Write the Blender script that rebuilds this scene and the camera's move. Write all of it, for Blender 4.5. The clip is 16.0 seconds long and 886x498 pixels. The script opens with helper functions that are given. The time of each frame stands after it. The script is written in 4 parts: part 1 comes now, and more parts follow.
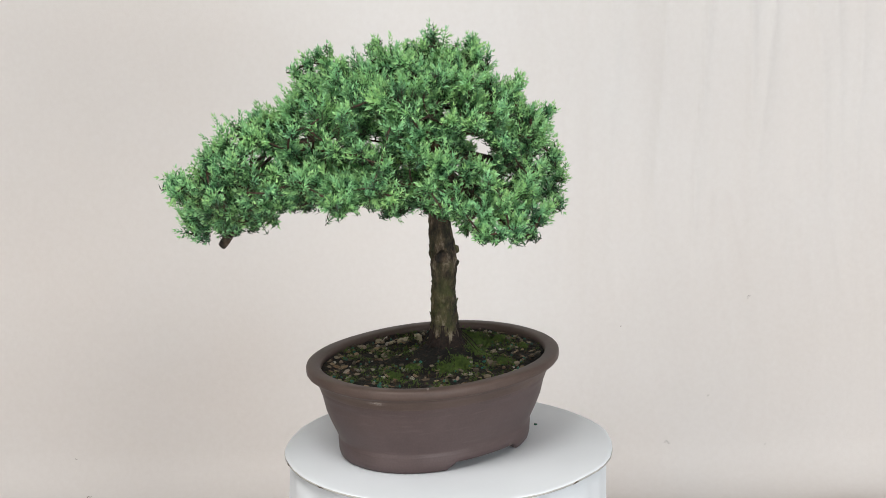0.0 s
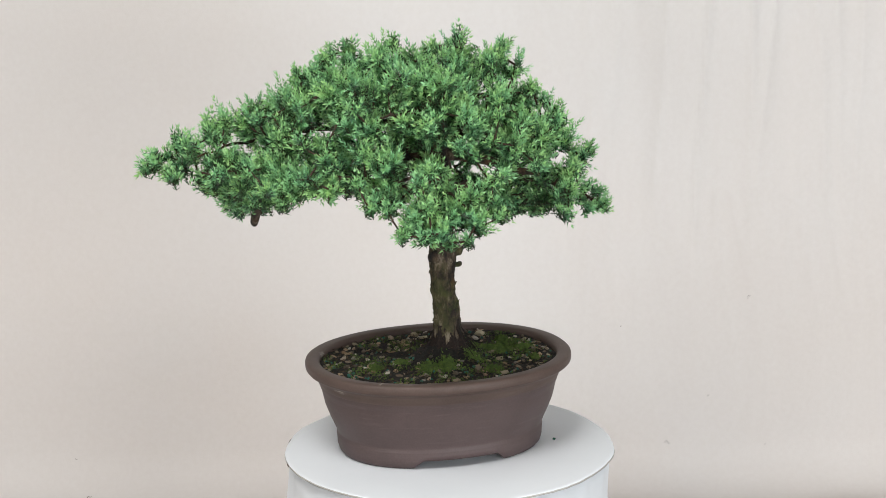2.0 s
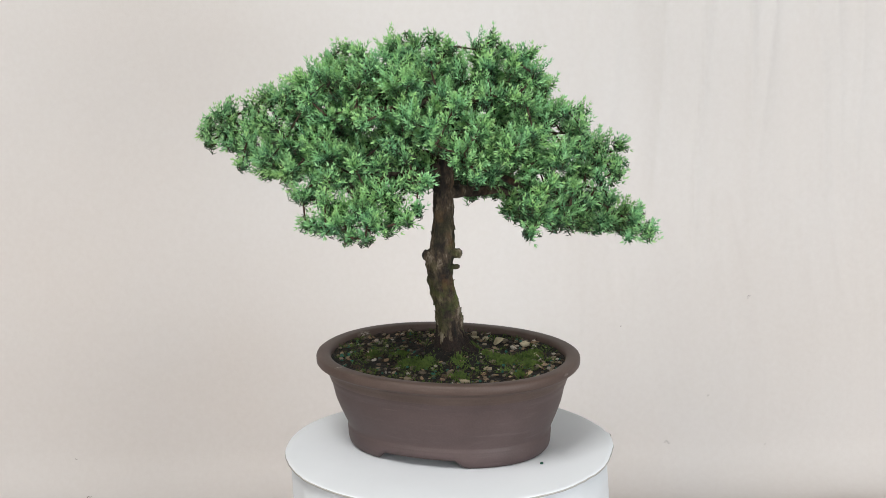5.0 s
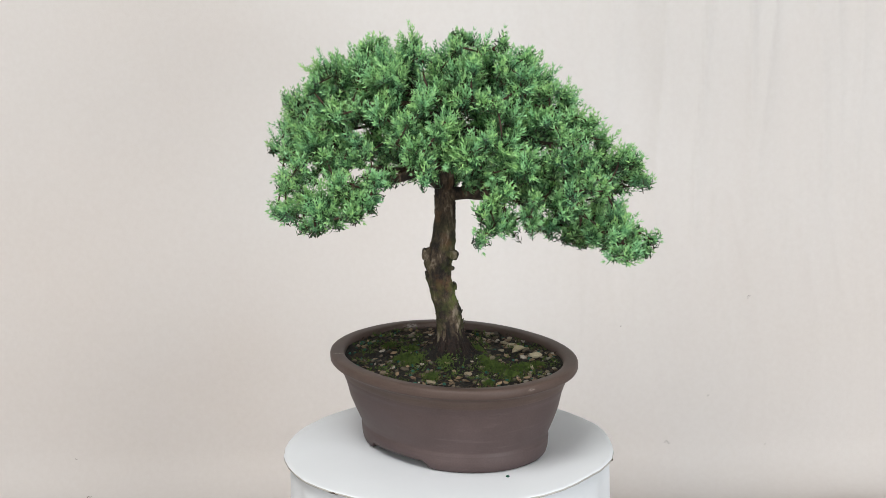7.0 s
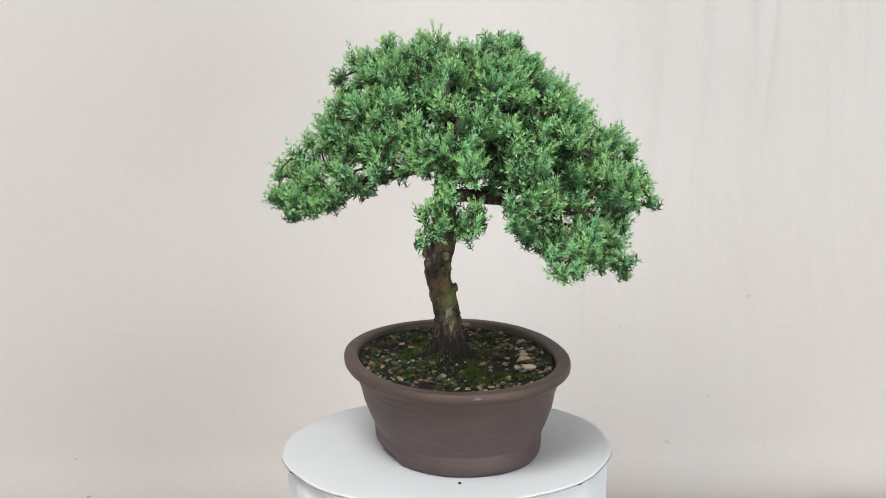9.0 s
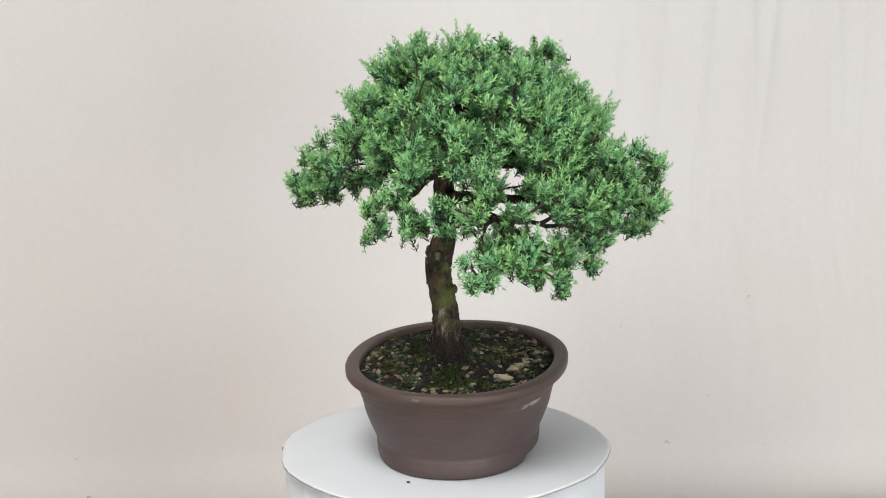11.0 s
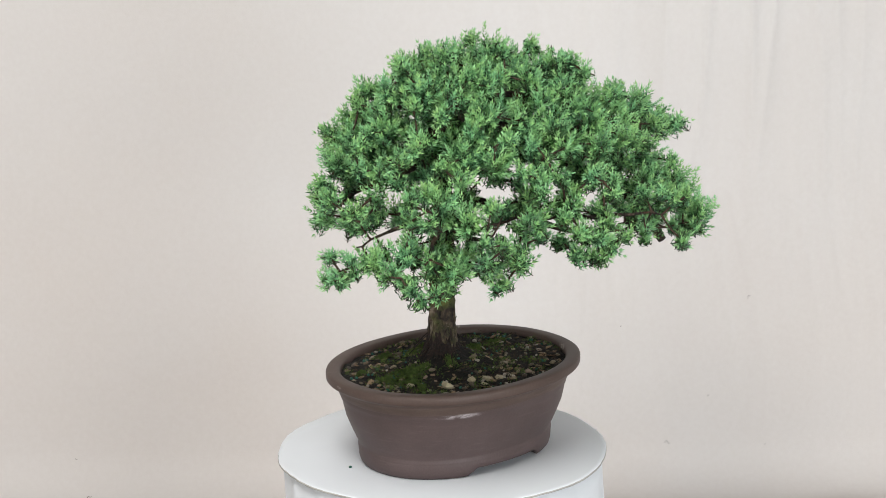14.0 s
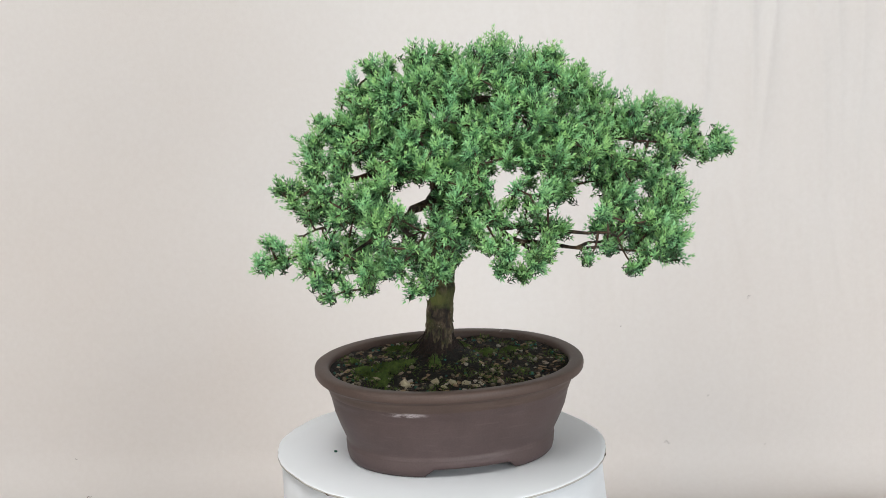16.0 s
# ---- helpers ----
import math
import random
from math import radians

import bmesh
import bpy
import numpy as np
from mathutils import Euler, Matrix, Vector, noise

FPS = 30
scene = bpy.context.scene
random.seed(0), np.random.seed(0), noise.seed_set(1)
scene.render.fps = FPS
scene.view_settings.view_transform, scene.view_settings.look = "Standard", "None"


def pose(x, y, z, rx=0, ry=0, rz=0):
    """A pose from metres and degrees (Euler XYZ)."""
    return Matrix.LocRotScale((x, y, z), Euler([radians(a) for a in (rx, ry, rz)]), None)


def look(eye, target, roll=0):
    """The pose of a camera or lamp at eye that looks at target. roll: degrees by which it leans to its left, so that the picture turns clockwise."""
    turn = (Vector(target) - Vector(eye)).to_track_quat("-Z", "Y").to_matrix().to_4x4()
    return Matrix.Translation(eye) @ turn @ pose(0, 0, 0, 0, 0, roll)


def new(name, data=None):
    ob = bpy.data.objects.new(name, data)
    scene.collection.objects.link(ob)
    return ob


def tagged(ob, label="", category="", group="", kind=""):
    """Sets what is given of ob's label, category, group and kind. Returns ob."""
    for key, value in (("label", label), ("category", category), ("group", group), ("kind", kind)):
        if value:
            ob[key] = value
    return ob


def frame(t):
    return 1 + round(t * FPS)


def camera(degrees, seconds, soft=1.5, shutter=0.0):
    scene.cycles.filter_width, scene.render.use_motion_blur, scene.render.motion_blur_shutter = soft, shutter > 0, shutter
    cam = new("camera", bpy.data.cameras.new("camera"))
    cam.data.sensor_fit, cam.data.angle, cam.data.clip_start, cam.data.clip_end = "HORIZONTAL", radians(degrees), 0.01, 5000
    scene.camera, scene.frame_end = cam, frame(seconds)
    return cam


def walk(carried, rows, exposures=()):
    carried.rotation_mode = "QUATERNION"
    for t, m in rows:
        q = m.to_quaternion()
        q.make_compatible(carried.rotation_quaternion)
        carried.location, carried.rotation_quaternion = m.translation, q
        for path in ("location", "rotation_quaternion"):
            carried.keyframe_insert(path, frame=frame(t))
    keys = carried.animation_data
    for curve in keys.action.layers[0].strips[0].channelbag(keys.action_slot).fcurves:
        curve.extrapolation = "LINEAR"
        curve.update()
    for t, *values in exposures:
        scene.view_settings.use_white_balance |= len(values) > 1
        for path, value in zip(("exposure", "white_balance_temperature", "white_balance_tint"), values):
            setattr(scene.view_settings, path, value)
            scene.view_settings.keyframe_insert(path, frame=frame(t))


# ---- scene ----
cam = camera(23.93, 16.0, soft=0.75)
EYE = pose(0.0, -1.8612, 0.6525, 76.003, 1.018, -0.283)
walk(cam, [(0, EYE), (16, EYE)])

RATE = 12.87          # degrees per second of the turntable, clockwise from above


def turn_rows():
    return [(k * 0.5, pose(0, 0, 0, 0, 0, -RATE * k * 0.5)) for k in range(33)]


# ---- light: a key softbox, two added unseen fill lamps, the pale room round the table ----
world = bpy.data.worlds.new("room_air")
scene.world = world
world.use_nodes = True
world.node_tree.nodes["Background"].inputs[0].default_value = (0.9, 0.95, 1.0, 1)
world.node_tree.nodes["Background"].inputs[1].default_value = 0.02


def softbox(name, eye, target, size, high, watts, colour):
    data = bpy.data.lights.new(name, "AREA")
    data.shape, data.size, data.size_y, data.energy, data.color = "RECTANGLE", size, high, watts, colour
    lamp = new(name, data)
    lamp.matrix_world = look(eye, target)
    return lamp


softbox("key_softbox", (-0.30, -0.75, 1.35), (0.02, -0.12, 0.05), 0.6, 0.6, 17, (1.0, 0.99, 0.97))
# unseen fill lamps, added to brighten the backdrop behind the tree from both sides
softbox("right_fill_lamp", (1.40, -2.20, 0.30), (0.25, 0.6, -0.35), 1.6, 1.3, 51, (0.93, 0.97, 1.0))
softbox("left_fill_lamp", (-1.35, -2.20, 0.20), (0.20, 0.6, -0.40), 1.6, 1.3, 26, (1.0, 0.975, 0.95))
scene.view_settings.exposure = -0.17


# ---- materials ----
def material(name):
    m = bpy.data.materials.new(name)
    m.use_nodes = True
    tree = m.node_tree
    return m, tree, tree.nodes["Principled BSDF"]


def node(tree, kind, **values):
    n = tree.nodes.new(kind)
    for key, value in values.items():
        n.inputs[key].default_value = value
    return n


def ramp(tree, source, stops):
    n = tree.nodes.new("ShaderNodeValToRGB")
    while len(n.color_ramp.elements) < len(stops):
        n.color_ramp.elements.new(0.5)
    for e, (at, colour) in zip(n.color_ramp.elements, stops):
        e.position, e.color = at, (*colour, 1)
    tree.links.new(source, n.inputs[0])
    return n.outputs[0]


def mix(tree, factor, a, b):
    n = tree.nodes.new("ShaderNodeMix")
    n.data_type = "RGBA"
    for value, slot in ((factor, n.inputs[0]), (a, n.inputs[6]), (b, n.inputs[7])):
        if isinstance(value, (int, float)):
            slot.default_value = value
        elif isinstance(value, tuple):
            slot.default_value = (*value, 1)
        else:
            tree.links.new(value, slot)
    return n.outputs[2]


def product(tree, a, b):
    n = tree.nodes.new("ShaderNodeMix")
    n.data_type, n.blend_type = "RGBA", "MULTIPLY"
    n.inputs[0].default_value = 1.0
    tree.links.new(a, n.inputs[6])
    tree.links.new(b, n.inputs[7])
    return n.outputs[2]


def noise_of(tree, scale, detail=4.0, rough=0.55, stretch=None):
    n = node(tree, "ShaderNodeTexNoise", Scale=scale, Detail=detail, Roughness=rough)
    co = tree.nodes.new("ShaderNodeTexCoord")
    if stretch:
        mp = tree.nodes.new("ShaderNodeMapping")
        mp.inputs["Scale"].default_value = stretch
        tree.links.new(co.outputs["Object"], mp.inputs[0])
        tree.links.new(mp.outputs[0], n.inputs["Vector"])
    else:
        tree.links.new(co.outputs["Object"], n.inputs["Vector"])
    return n.outputs["Fac"]


def bump(tree, bsdf, height, strength, distance):
    n = node(tree, "ShaderNodeBump", Strength=strength, Distance=distance)
    tree.links.new(height, n.inputs["Height"])
    tree.links.new(n.outputs[0], bsdf.inputs["Normal"])


def near(tree, centre, radii, turn):
    """1 inside an ellipsoid round centre, falling to 0 at its edge."""
    co = tree.nodes.new("ShaderNodeTexCoord")
    mp = tree.nodes.new("ShaderNodeMapping")
    mp.vector_type = "TEXTURE"
    mp.inputs["Location"].default_value = centre
    mp.inputs["Rotation"].default_value = (0, 0, radians(turn))
    mp.inputs["Scale"].default_value = radii
    g = tree.nodes.new("ShaderNodeTexGradient")
    g.gradient_type = "QUADRATIC_SPHERE"
    tree.links.new(co.outputs["Object"], mp.inputs[0])
    tree.links.new(mp.outputs[0], g.inputs[0])
    return g.outputs["Fac"]


def math_of(tree, op, a, b):
    n = tree.nodes.new("ShaderNodeMath")
    n.operation = op
    n.use_clamp = True
    for value, slot in ((a, n.inputs[0]), (b, n.inputs[1])):
        if isinstance(value, (int, float)):
            slot.default_value = value
        else:
            tree.links.new(value, slot)
    return n.outputs[0]


def cloth_material():
    m, t, b = material("muslin_cloth")
    big = ramp(t, noise_of(t, 2.2, 3), [(0.3, (0.67, 0.63, 0.605)), (0.7, (0.69, 0.67, 0.66))])
    fine = ramp(t, noise_of(t, 160, 3), [(0.3, (0.97, 0.965, 0.96)), (0.75, (1, 1, 1))])
    n = t.nodes.new("ShaderNodeMix")
    n.data_type, n.blend_type = "RGBA", "MULTIPLY"
    n.inputs[0].default_value = 1.0
    t.links.new(big, n.inputs[6]); t.links.new(fine, n.inputs[7])
    t.links.new(n.outputs[2], b.inputs["Base Color"])
    b.inputs["Roughness"].default_value = 0.95
    b.inputs["Specular IOR Level"].default_value = 0.15
    bump(t, b, noise_of(t, 900, 2), 0.25, 0.0004)
    return m


def paint_material(name, colour, rough=0.6, vary=0.06):
    m, t, b = material(name)
    lo = tuple(c * (1 - vary) for c in colour)
    t.links.new(ramp(t, noise_of(t, 14, 5), [(0.3, lo), (0.7, colour)]), b.inputs["Base Color"])
    b.inputs["Roughness"].default_value = rough
    bump(t, b, noise_of(t, 120, 4), 0.15, 0.0006)
    return m


def clay_material(name, tint):
    m, t, b = material(name)
    base = ramp(t, noise_of(t, 24, 5, 0.6), [(0.28, (0.066, 0.046, 0.041)), (0.72, (0.094, 0.068, 0.061))])
    grain = ramp(t, noise_of(t, 700, 2), [(0.35, (0.064, 0.044, 0.039)), (0.65, (0.105, 0.077, 0.069))])
    colour = mix(t, 0.22, base, grain)
    streak = ramp(t, noise_of(t, 30, 4, 0.6, (1, 1, 9)), [(0.56, (0, 0, 0)), (0.75, (0.4, 0.4, 0.4))])
    colour = mix(t, math_of(t, "MULTIPLY", streak, 0.7), colour, (0.15, 0.118, 0.105))
    for centre, radii, turn, scale in SCUFFS:
        patch = ramp(t, noise_of(t, scale, 5, 0.7, (1, 1, 3)), [(0.41, (0, 0, 0)), (0.66, (1, 1, 1))])
        colour = mix(t, math_of(t, "MULTIPLY", math_of(t, "MULTIPLY", near(t, centre, radii, turn), 4.0), patch), colour, (0.42, 0.39, 0.37))
    n = t.nodes.new("ShaderNodeMix")
    n.data_type, n.blend_type = "RGBA", "MULTIPLY"
    n.inputs[0].default_value = 1.0
    n.inputs[7].default_value = (*tint, 1)
    t.links.new(colour, n.inputs[6])
    t.links.new(n.outputs[2], b.inputs["Base Color"])
    b.inputs["Roughness"].default_value = 0.52
    b.inputs["Specular IOR Level"].default_value = 0.35
    bump(t, b, noise_of(t, 260, 4, 0.6), 0.12, 0.0006)
    return m


# chalky scrapes on the clay: place, size, turn, grain
SCUFFS = [((-0.020, 0.108, 0.0625), (0.052, 0.014, 0.0032), -12, 120), ((0.100, 0.070, 0.070), (0.010, 0.010, 0.006), 0, 220),
          ((0.108, 0.062, 0.075), (0.012, 0.012, 0.003), 0, 260), ((-0.0356, -0.0846, 0.080), (0.008, 0.008, 0.006), 0, 300),
          ((-0.055, -0.084, 0.071), (0.020, 0.012, 0.003), 40, 240),
          ((-0.11, -0.03, 0.084), (0.006, 0.012, 0.004), 0, 240), ((-0.0148, -0.0987, 0.0862), (0.0016, 0.0065, 0.004), 0, 420),
          ((0.1044, 0.0694, 0.083), (0.005, 0.006, 0.004), 0, 300), ((0.0969, 0.0793, 0.082), (0.006, 0.006, 0.0025), 0, 300)]


def bark_material():
    m, t, b = material("flaking_juniper_bark")
    strips = noise_of(t, 120, 6, 0.68, (1, 1, 0.45))
    colour = ramp(t, strips, [(0.36, (0.005, 0.004, 0.003)), (0.47, (0.026, 0.018, 0.012)), (0.57, (0.075, 0.053, 0.034)), (0.68, (0.24, 0.195, 0.145))])
    rust = ramp(t, noise_of(t, 55, 4), [(0.55, (0, 0, 0)), (0.72, (1, 1, 1))])
    colour = mix(t, math_of(t, "MULTIPLY", rust, 0.5), colour, (0.17, 0.085, 0.035))
    green = ramp(t, noise_of(t, 40, 4, 0.6), [(0.42, (0, 0, 0)), (0.58, (1, 1, 1))])
    low = math_of(t, "MULTIPLY", near(t, (0.008, 0.010, 0.15), (0.05, 0.05, 0.09), 0), 1.25)
    colour = mix(t, math_of(t, "MULTIPLY", green, low), colour, (0.095, 0.115, 0.026))
    t.links.new(colour, b.inputs["Base Color"])
    b.inputs["Roughness"].default_value = 0.9
    bump(t, b, strips, 1.0, 0.006)
    return m


def needle_material():
    m, t, b = material("juniper_needles")
    at = t.nodes.new("ShaderNodeAttribute")
    at.attribute_name = "growth_shade"
    # low end: old needles plus the pads' inner shade, put into the colour
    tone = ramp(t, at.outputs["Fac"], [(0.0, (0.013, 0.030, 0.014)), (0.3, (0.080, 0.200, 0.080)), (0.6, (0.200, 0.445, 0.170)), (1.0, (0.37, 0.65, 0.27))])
    blue = ramp(t, noise_of(t, 48, 3, 0.6), [(0.40, (1.05, 1.0, 0.90)), (0.64, (0.90, 1.0, 1.22))])
    isle = t.nodes.new("ShaderNodeNewGeometry")
    each = ramp(t, isle.outputs["Random Per Island"], [(0.0, (0.95, 0.96, 0.97)), (0.6, (1, 1, 1)), (1.0, (1.05, 1.03, 1.04))])
    dull = product(t, blue, each)
    n = t.nodes.new("ShaderNodeMix")
    n.data_type, n.blend_type = "RGBA", "MULTIPLY"
    n.inputs[0].default_value = 1.0
    t.links.new(tone, n.inputs[6]); t.links.new(dull, n.inputs[7])
    t.links.new(n.outputs[2], b.inputs["Base Color"])
    b.inputs["Roughness"].default_value = 0.48
    b.inputs["Specular IOR Level"].default_value = 0.45
    tl = t.nodes.new("ShaderNodeBsdfTranslucent")
    t.links.new(n.outputs[2], tl.inputs[0])
    ms = t.nodes.new("ShaderNodeMixShader")
    ms.inputs[0].default_value = 0.12
    t.links.new(b.outputs[0], ms.inputs[1]); t.links.new(tl.outputs[0], ms.inputs[2])
    t.links.new(ms.outputs[0], t.nodes["Material Output"].inputs[0])
    return m


def speckled(name, stops, rough, scale=300, relief=0.4, fine=0.001):
    m, t, b = material(name)
    t.links.new(ramp(t, noise_of(t, scale, 5, 0.65), stops), b.inputs["Base Color"])
    b.inputs["Roughness"].default_value = rough
    bump(t, b, noise_of(t, scale * 2, 4), relief, fine)
    return m


def pebble_material(name, colours):
    m, t, b = material(name)
    info = t.nodes.new("ShaderNodeObjectInfo")
    tone = ramp(t, info.outputs["Random"], [(k / max(1, len(colours) - 1), c) for k, c in enumerate(colours)])
    grain = ramp(t, noise_of(t, 500, 4), [(0.3, (0.6, 0.6, 0.6)), (0.7, (1, 1, 1))])
    n = t.nodes.new("ShaderNodeMix")
    n.data_type, n.blend_type = "RGBA", "MULTIPLY"
    n.inputs[0].default_value = 1.0
    t.links.new(tone, n.inputs[6]); t.links.new(grain, n.inputs[7])
    t.links.new(n.outputs[2], b.inputs["Base Color"])
    b.inputs["Roughness"].default_value = 0.7
    bump(t, b, noise_of(t, 900, 3), 0.3, 0.0005)
    return m


CLOTH = cloth_material()
WALL = paint_material("room_wall_paint", (0.66, 0.65, 0.63))
FLOOR = paint_material("room_floor_board", (0.30, 0.24, 0.18), 0.5, 0.3)
PAPER = paint_material("white_card", (0.76, 0.79, 0.825), 0.85, 0.03)
PAPER_EDGE = paint_material("torn_card_edge", (0.50, 0.49, 0.46), 0.9, 0.3)
CLAY = clay_material("unglazed_brown_clay", (1.02, 0.99, 1.07))
WORN_CLAY = clay_material("worn_brown_clay", (1.04, 0.98, 0.92))
BARK = bark_material()
NEEDLE = needle_material()
TWIG = speckled("twig_bark", [(0.3, (0.022, 0.013, 0.009)), (0.7, (0.085, 0.048, 0.030))], 0.9, 400)
ROOT = speckled("dark_root", [(0.35, (0.006, 0.004, 0.003)), (0.75, (0.038, 0.021, 0.015))], 0.95, 500, 0.8, 0.003)
LITTER = speckled("dry_needle_litter", [(0.3, (0.010, 0.007, 0.005)), (0.7, (0.09, 0.055, 0.030))], 0.9, 500)
SOIL = speckled("damp_dark_soil", [(0.25, (0.003, 0.0025, 0.002)), (0.5, (0.007, 0.006, 0.005)), (0.70, (0.016, 0.012, 0.009)), (0.86, (0.05, 0.036, 0.025))], 0.95, 380, 0.9, 0.004)
MOSS = speckled("green_moss", [(0.3, (0.022, 0.046, 0.009)), (0.7, (0.110, 0.165, 0.030))], 0.9, 250)
STONE = pebble_material("mixed_gravel", [(0.03, 0.026, 0.022), (0.26, 0.20, 0.13), (0.05, 0.045, 0.038), (0.16, 0.13, 0.09), (0.40, 0.33, 0.22), (0.05, 0.043, 0.036), (0.55, 0.50, 0.42), (0.22, 0.12, 0.065)])
PALE_STONE = pebble_material("pale_stone", [(0.42, 0.36, 0.23), (0.56, 0.49, 0.34)])
PELLET = pebble_material("fertiliser_pellet", [(0.012, 0.085, 0.06), (0.03, 0.16, 0.12)])
CHIP = pebble_material("bark_chip", [(0.22, 0.13, 0.07), (0.42, 0.30, 0.18), (0.09, 0.06, 0.04)])


# ---- mesh helpers ----
def link_mesh(name, me, mats, parent=None, label=""):
    ob = new(name, me)
    for m in mats:
        me.materials.append(m)
    if parent:
        ob.parent = parent
    if label:
        ob["label"] = label
    return ob


def part(name, bm, mats, parent=None, label="", smooth=True):
    me = bpy.data.meshes.new(name)
    bmesh.ops.recalc_face_normals(bm, faces=bm.faces)
    bm.to_mesh(me)
    bm.free()
    if smooth:
        me.polygons.foreach_set("use_smooth", [True] * len(me.polygons))
    return link_mesh(name, me, mats if isinstance(mats, list) else [mats], parent, label)


def raw_mesh(name, verts, faces):
    me = bpy.data.meshes.new(name)
    me.from_pydata(verts, [], faces)
    return me


def tube(bm, points, radii, sides=8, wobble=0.0, freq=60.0):
    """A tapered, slightly uneven tube through points."""
    rings, prev = [], None
    for k, q in enumerate(points):
        a, b = points[max(0, k - 1)], points[min(len(points) - 1, k + 1)]
        d = (b - a).normalized()
        side = (prev - d * prev.dot(d)) if prev else d.orthogonal()
        side = side.normalized() if side.length > 1e-6 else d.orthogonal().normalized()
        prev = side
        up = d.cross(side)
        ring = []
        for s in range(sides):
            ang = 2 * math.pi * s / sides
            v = side * math.cos(ang) + up * math.sin(ang)
            r = radii[k] * (1 + wobble * noise.noise((q + v * radii[k]) * freq))
            ring.append(bm.verts.new(q + v * r))
        rings.append(ring)
    for r0, r1 in zip(rings, rings[1:]):
        for s in range(sides):
            bm.faces.new((r0[s], r0[(s + 1) % sides], r1[(s + 1) % sides], r1[s]))
    bm.faces.new(rings[-1])
    bm.faces.new(rings[0][::-1])


def curve_points(a, b, c, n):
    """n + 1 points of a quadratic bend from a by b to c."""
    return [a * (1 - u) ** 2 + b * 2 * u * (1 - u) + c * u * u for u in (k / n for k in range(n + 1))]


def slab(name, x0, x1, y0, y1, z0, z1, mat, label, category):
    bm = bmesh.new()
    bmesh.ops.create_cube(bm, size=1, matrix=Matrix.Translation(((x0 + x1) / 2, (y0 + y1) / 2, (z0 + z1) / 2)) @ Matrix.Diagonal((x1 - x0, y1 - y0, z1 - z0, 1)))
    return tagged(part(name, bm, mat, smooth=False), label, category, kind="structure")


# ---- the room ----
TABLE = -0.275
slab("floor", -2.4, 2.4, -3.4, 1.2, -1.06, -0.98, FLOOR, "plain brown floor of the studio room", "floor")
slab("ceiling", -2.4, 2.4, -3.4, 1.2, 1.95, 2.05, WALL, "plain white ceiling of the studio room", "ceiling")
slab("wall_north", -2.4, 2.4, 1.2, 1.3, -1.06, 2.05, WALL, "plain white wall behind the cloth backdrop", "wall")
slab("wall_south", -2.4, 2.4, -3.5, -3.4, -1.06, 2.05, WALL, "plain white wall facing the backdrop", "wall")
slab("wall_west", -2.5, -2.4, -3.4, 1.2, -1.06, 2.05, WALL, "plain white side wall of the studio room", "wall")
slab("wall_east", 2.4, 2.5, -3.4, 1.2, -1.06, 2.05, WALL, "plain white side wall of the studio room", "wall")


BEND = 0.06


def cloth_point(x, s):
    """A point of the cloth, s metres along it from its top edge, and the way out of it."""
    drop = 1.25 - TABLE - BEND
    if s < drop:
        y, z, ny, nz = 0.62, 1.25 - s, -1.0, 0.0
    elif s < drop + BEND * 1.5708:
        a = (s - drop) / BEND
        y, z, ny, nz = 0.62 - BEND * (1 - math.cos(a)), TABLE + BEND - BEND * math.sin(a), -math.cos(a), math.sin(a)
    else:
        y, z, ny, nz = 0.62 - BEND - (s - drop - BEND * 1.5708), TABLE, 0.0, 1.0
    right = min(1, max(0, (x - 0.02) / 0.28))
    hang = min(1, max(0.12, (z + 0.24) / 0.5))
    u = x - 0.05 * (0.4 - z) * right + 0.03 * noise.noise(Vector((x * 3, z * 4, 1.7)))
    f = noise.noise(Vector((u * 19, z * 1.3, 0.0))) * 0.011 + (1 - abs(noise.noise(Vector((u * 30, z * 2.2, 5.0))))) ** 6 * 0.005
    d = right * hang * f + 0.003 * noise.noise(Vector((x * 4, s * 4, 9.0))) + 0.0012 * noise.noise(Vector((x * 11, s * 9, 2.0)))
    d = max(d, -0.004) + 0.004 if s > drop + 0.1 else d
    return Vector((x, y + ny * d, z + nz * d)), Vector((0, ny, nz))


def build_backdrop():
    """Cloth that hangs behind and sweeps forward over the table."""
    nx, ns = 620, 200
    verts = [cloth_point(-1.1 + 2.2 * i / nx, j / ns * 2.35)[0] for j in range(ns + 1) for i in range(nx + 1)]
    w = nx + 1
    faces = [(j * w + i, j * w + i + 1, (j + 1) * w + i + 1, (j + 1) * w + i) for j in range(ns) for i in range(nx)]
    me = raw_mesh("backdrop", verts, faces)
    me.polygons.foreach_set("use_smooth", [True] * len(me.polygons))
    ob = link_mesh("backdrop", me, [CLOTH])
    return tagged(ob, "off-white muslin backdrop cloth with soft vertical folds", "backdrop", kind="structure")


build_backdrop()


def build_table():
    table = tagged(new("table"), "plain wooden table under the muslin cloth", "table")
    bm = bmesh.new()
    bmesh.ops.create_cube(bm, size=1, matrix=Matrix.Translation((0, -0.02, TABLE - 0.025)) @ Matrix.Diagonal((1.9, 1.1, 0.04, 1)))
    bmesh.ops.bevel(bm, geom=bm.edges[:], offset=0.004, segments=2, affect="EDGES")
    part("tabletop", bm, FLOOR, table, smooth=False)
    for x in (-0.88, 0.88):
        for y in (-0.5, 0.46):
            bm = bmesh.new()
            bmesh.ops.create_cube(bm, size=1, matrix=Matrix.Translation((x, y, (TABLE - 0.045 - 0.98) / 2)) @ Matrix.Diagonal((0.05, 0.05, 0.98 + TABLE - 0.045, 1)))
            part("leg", bm, FLOOR, table, smooth=False)


build_table()


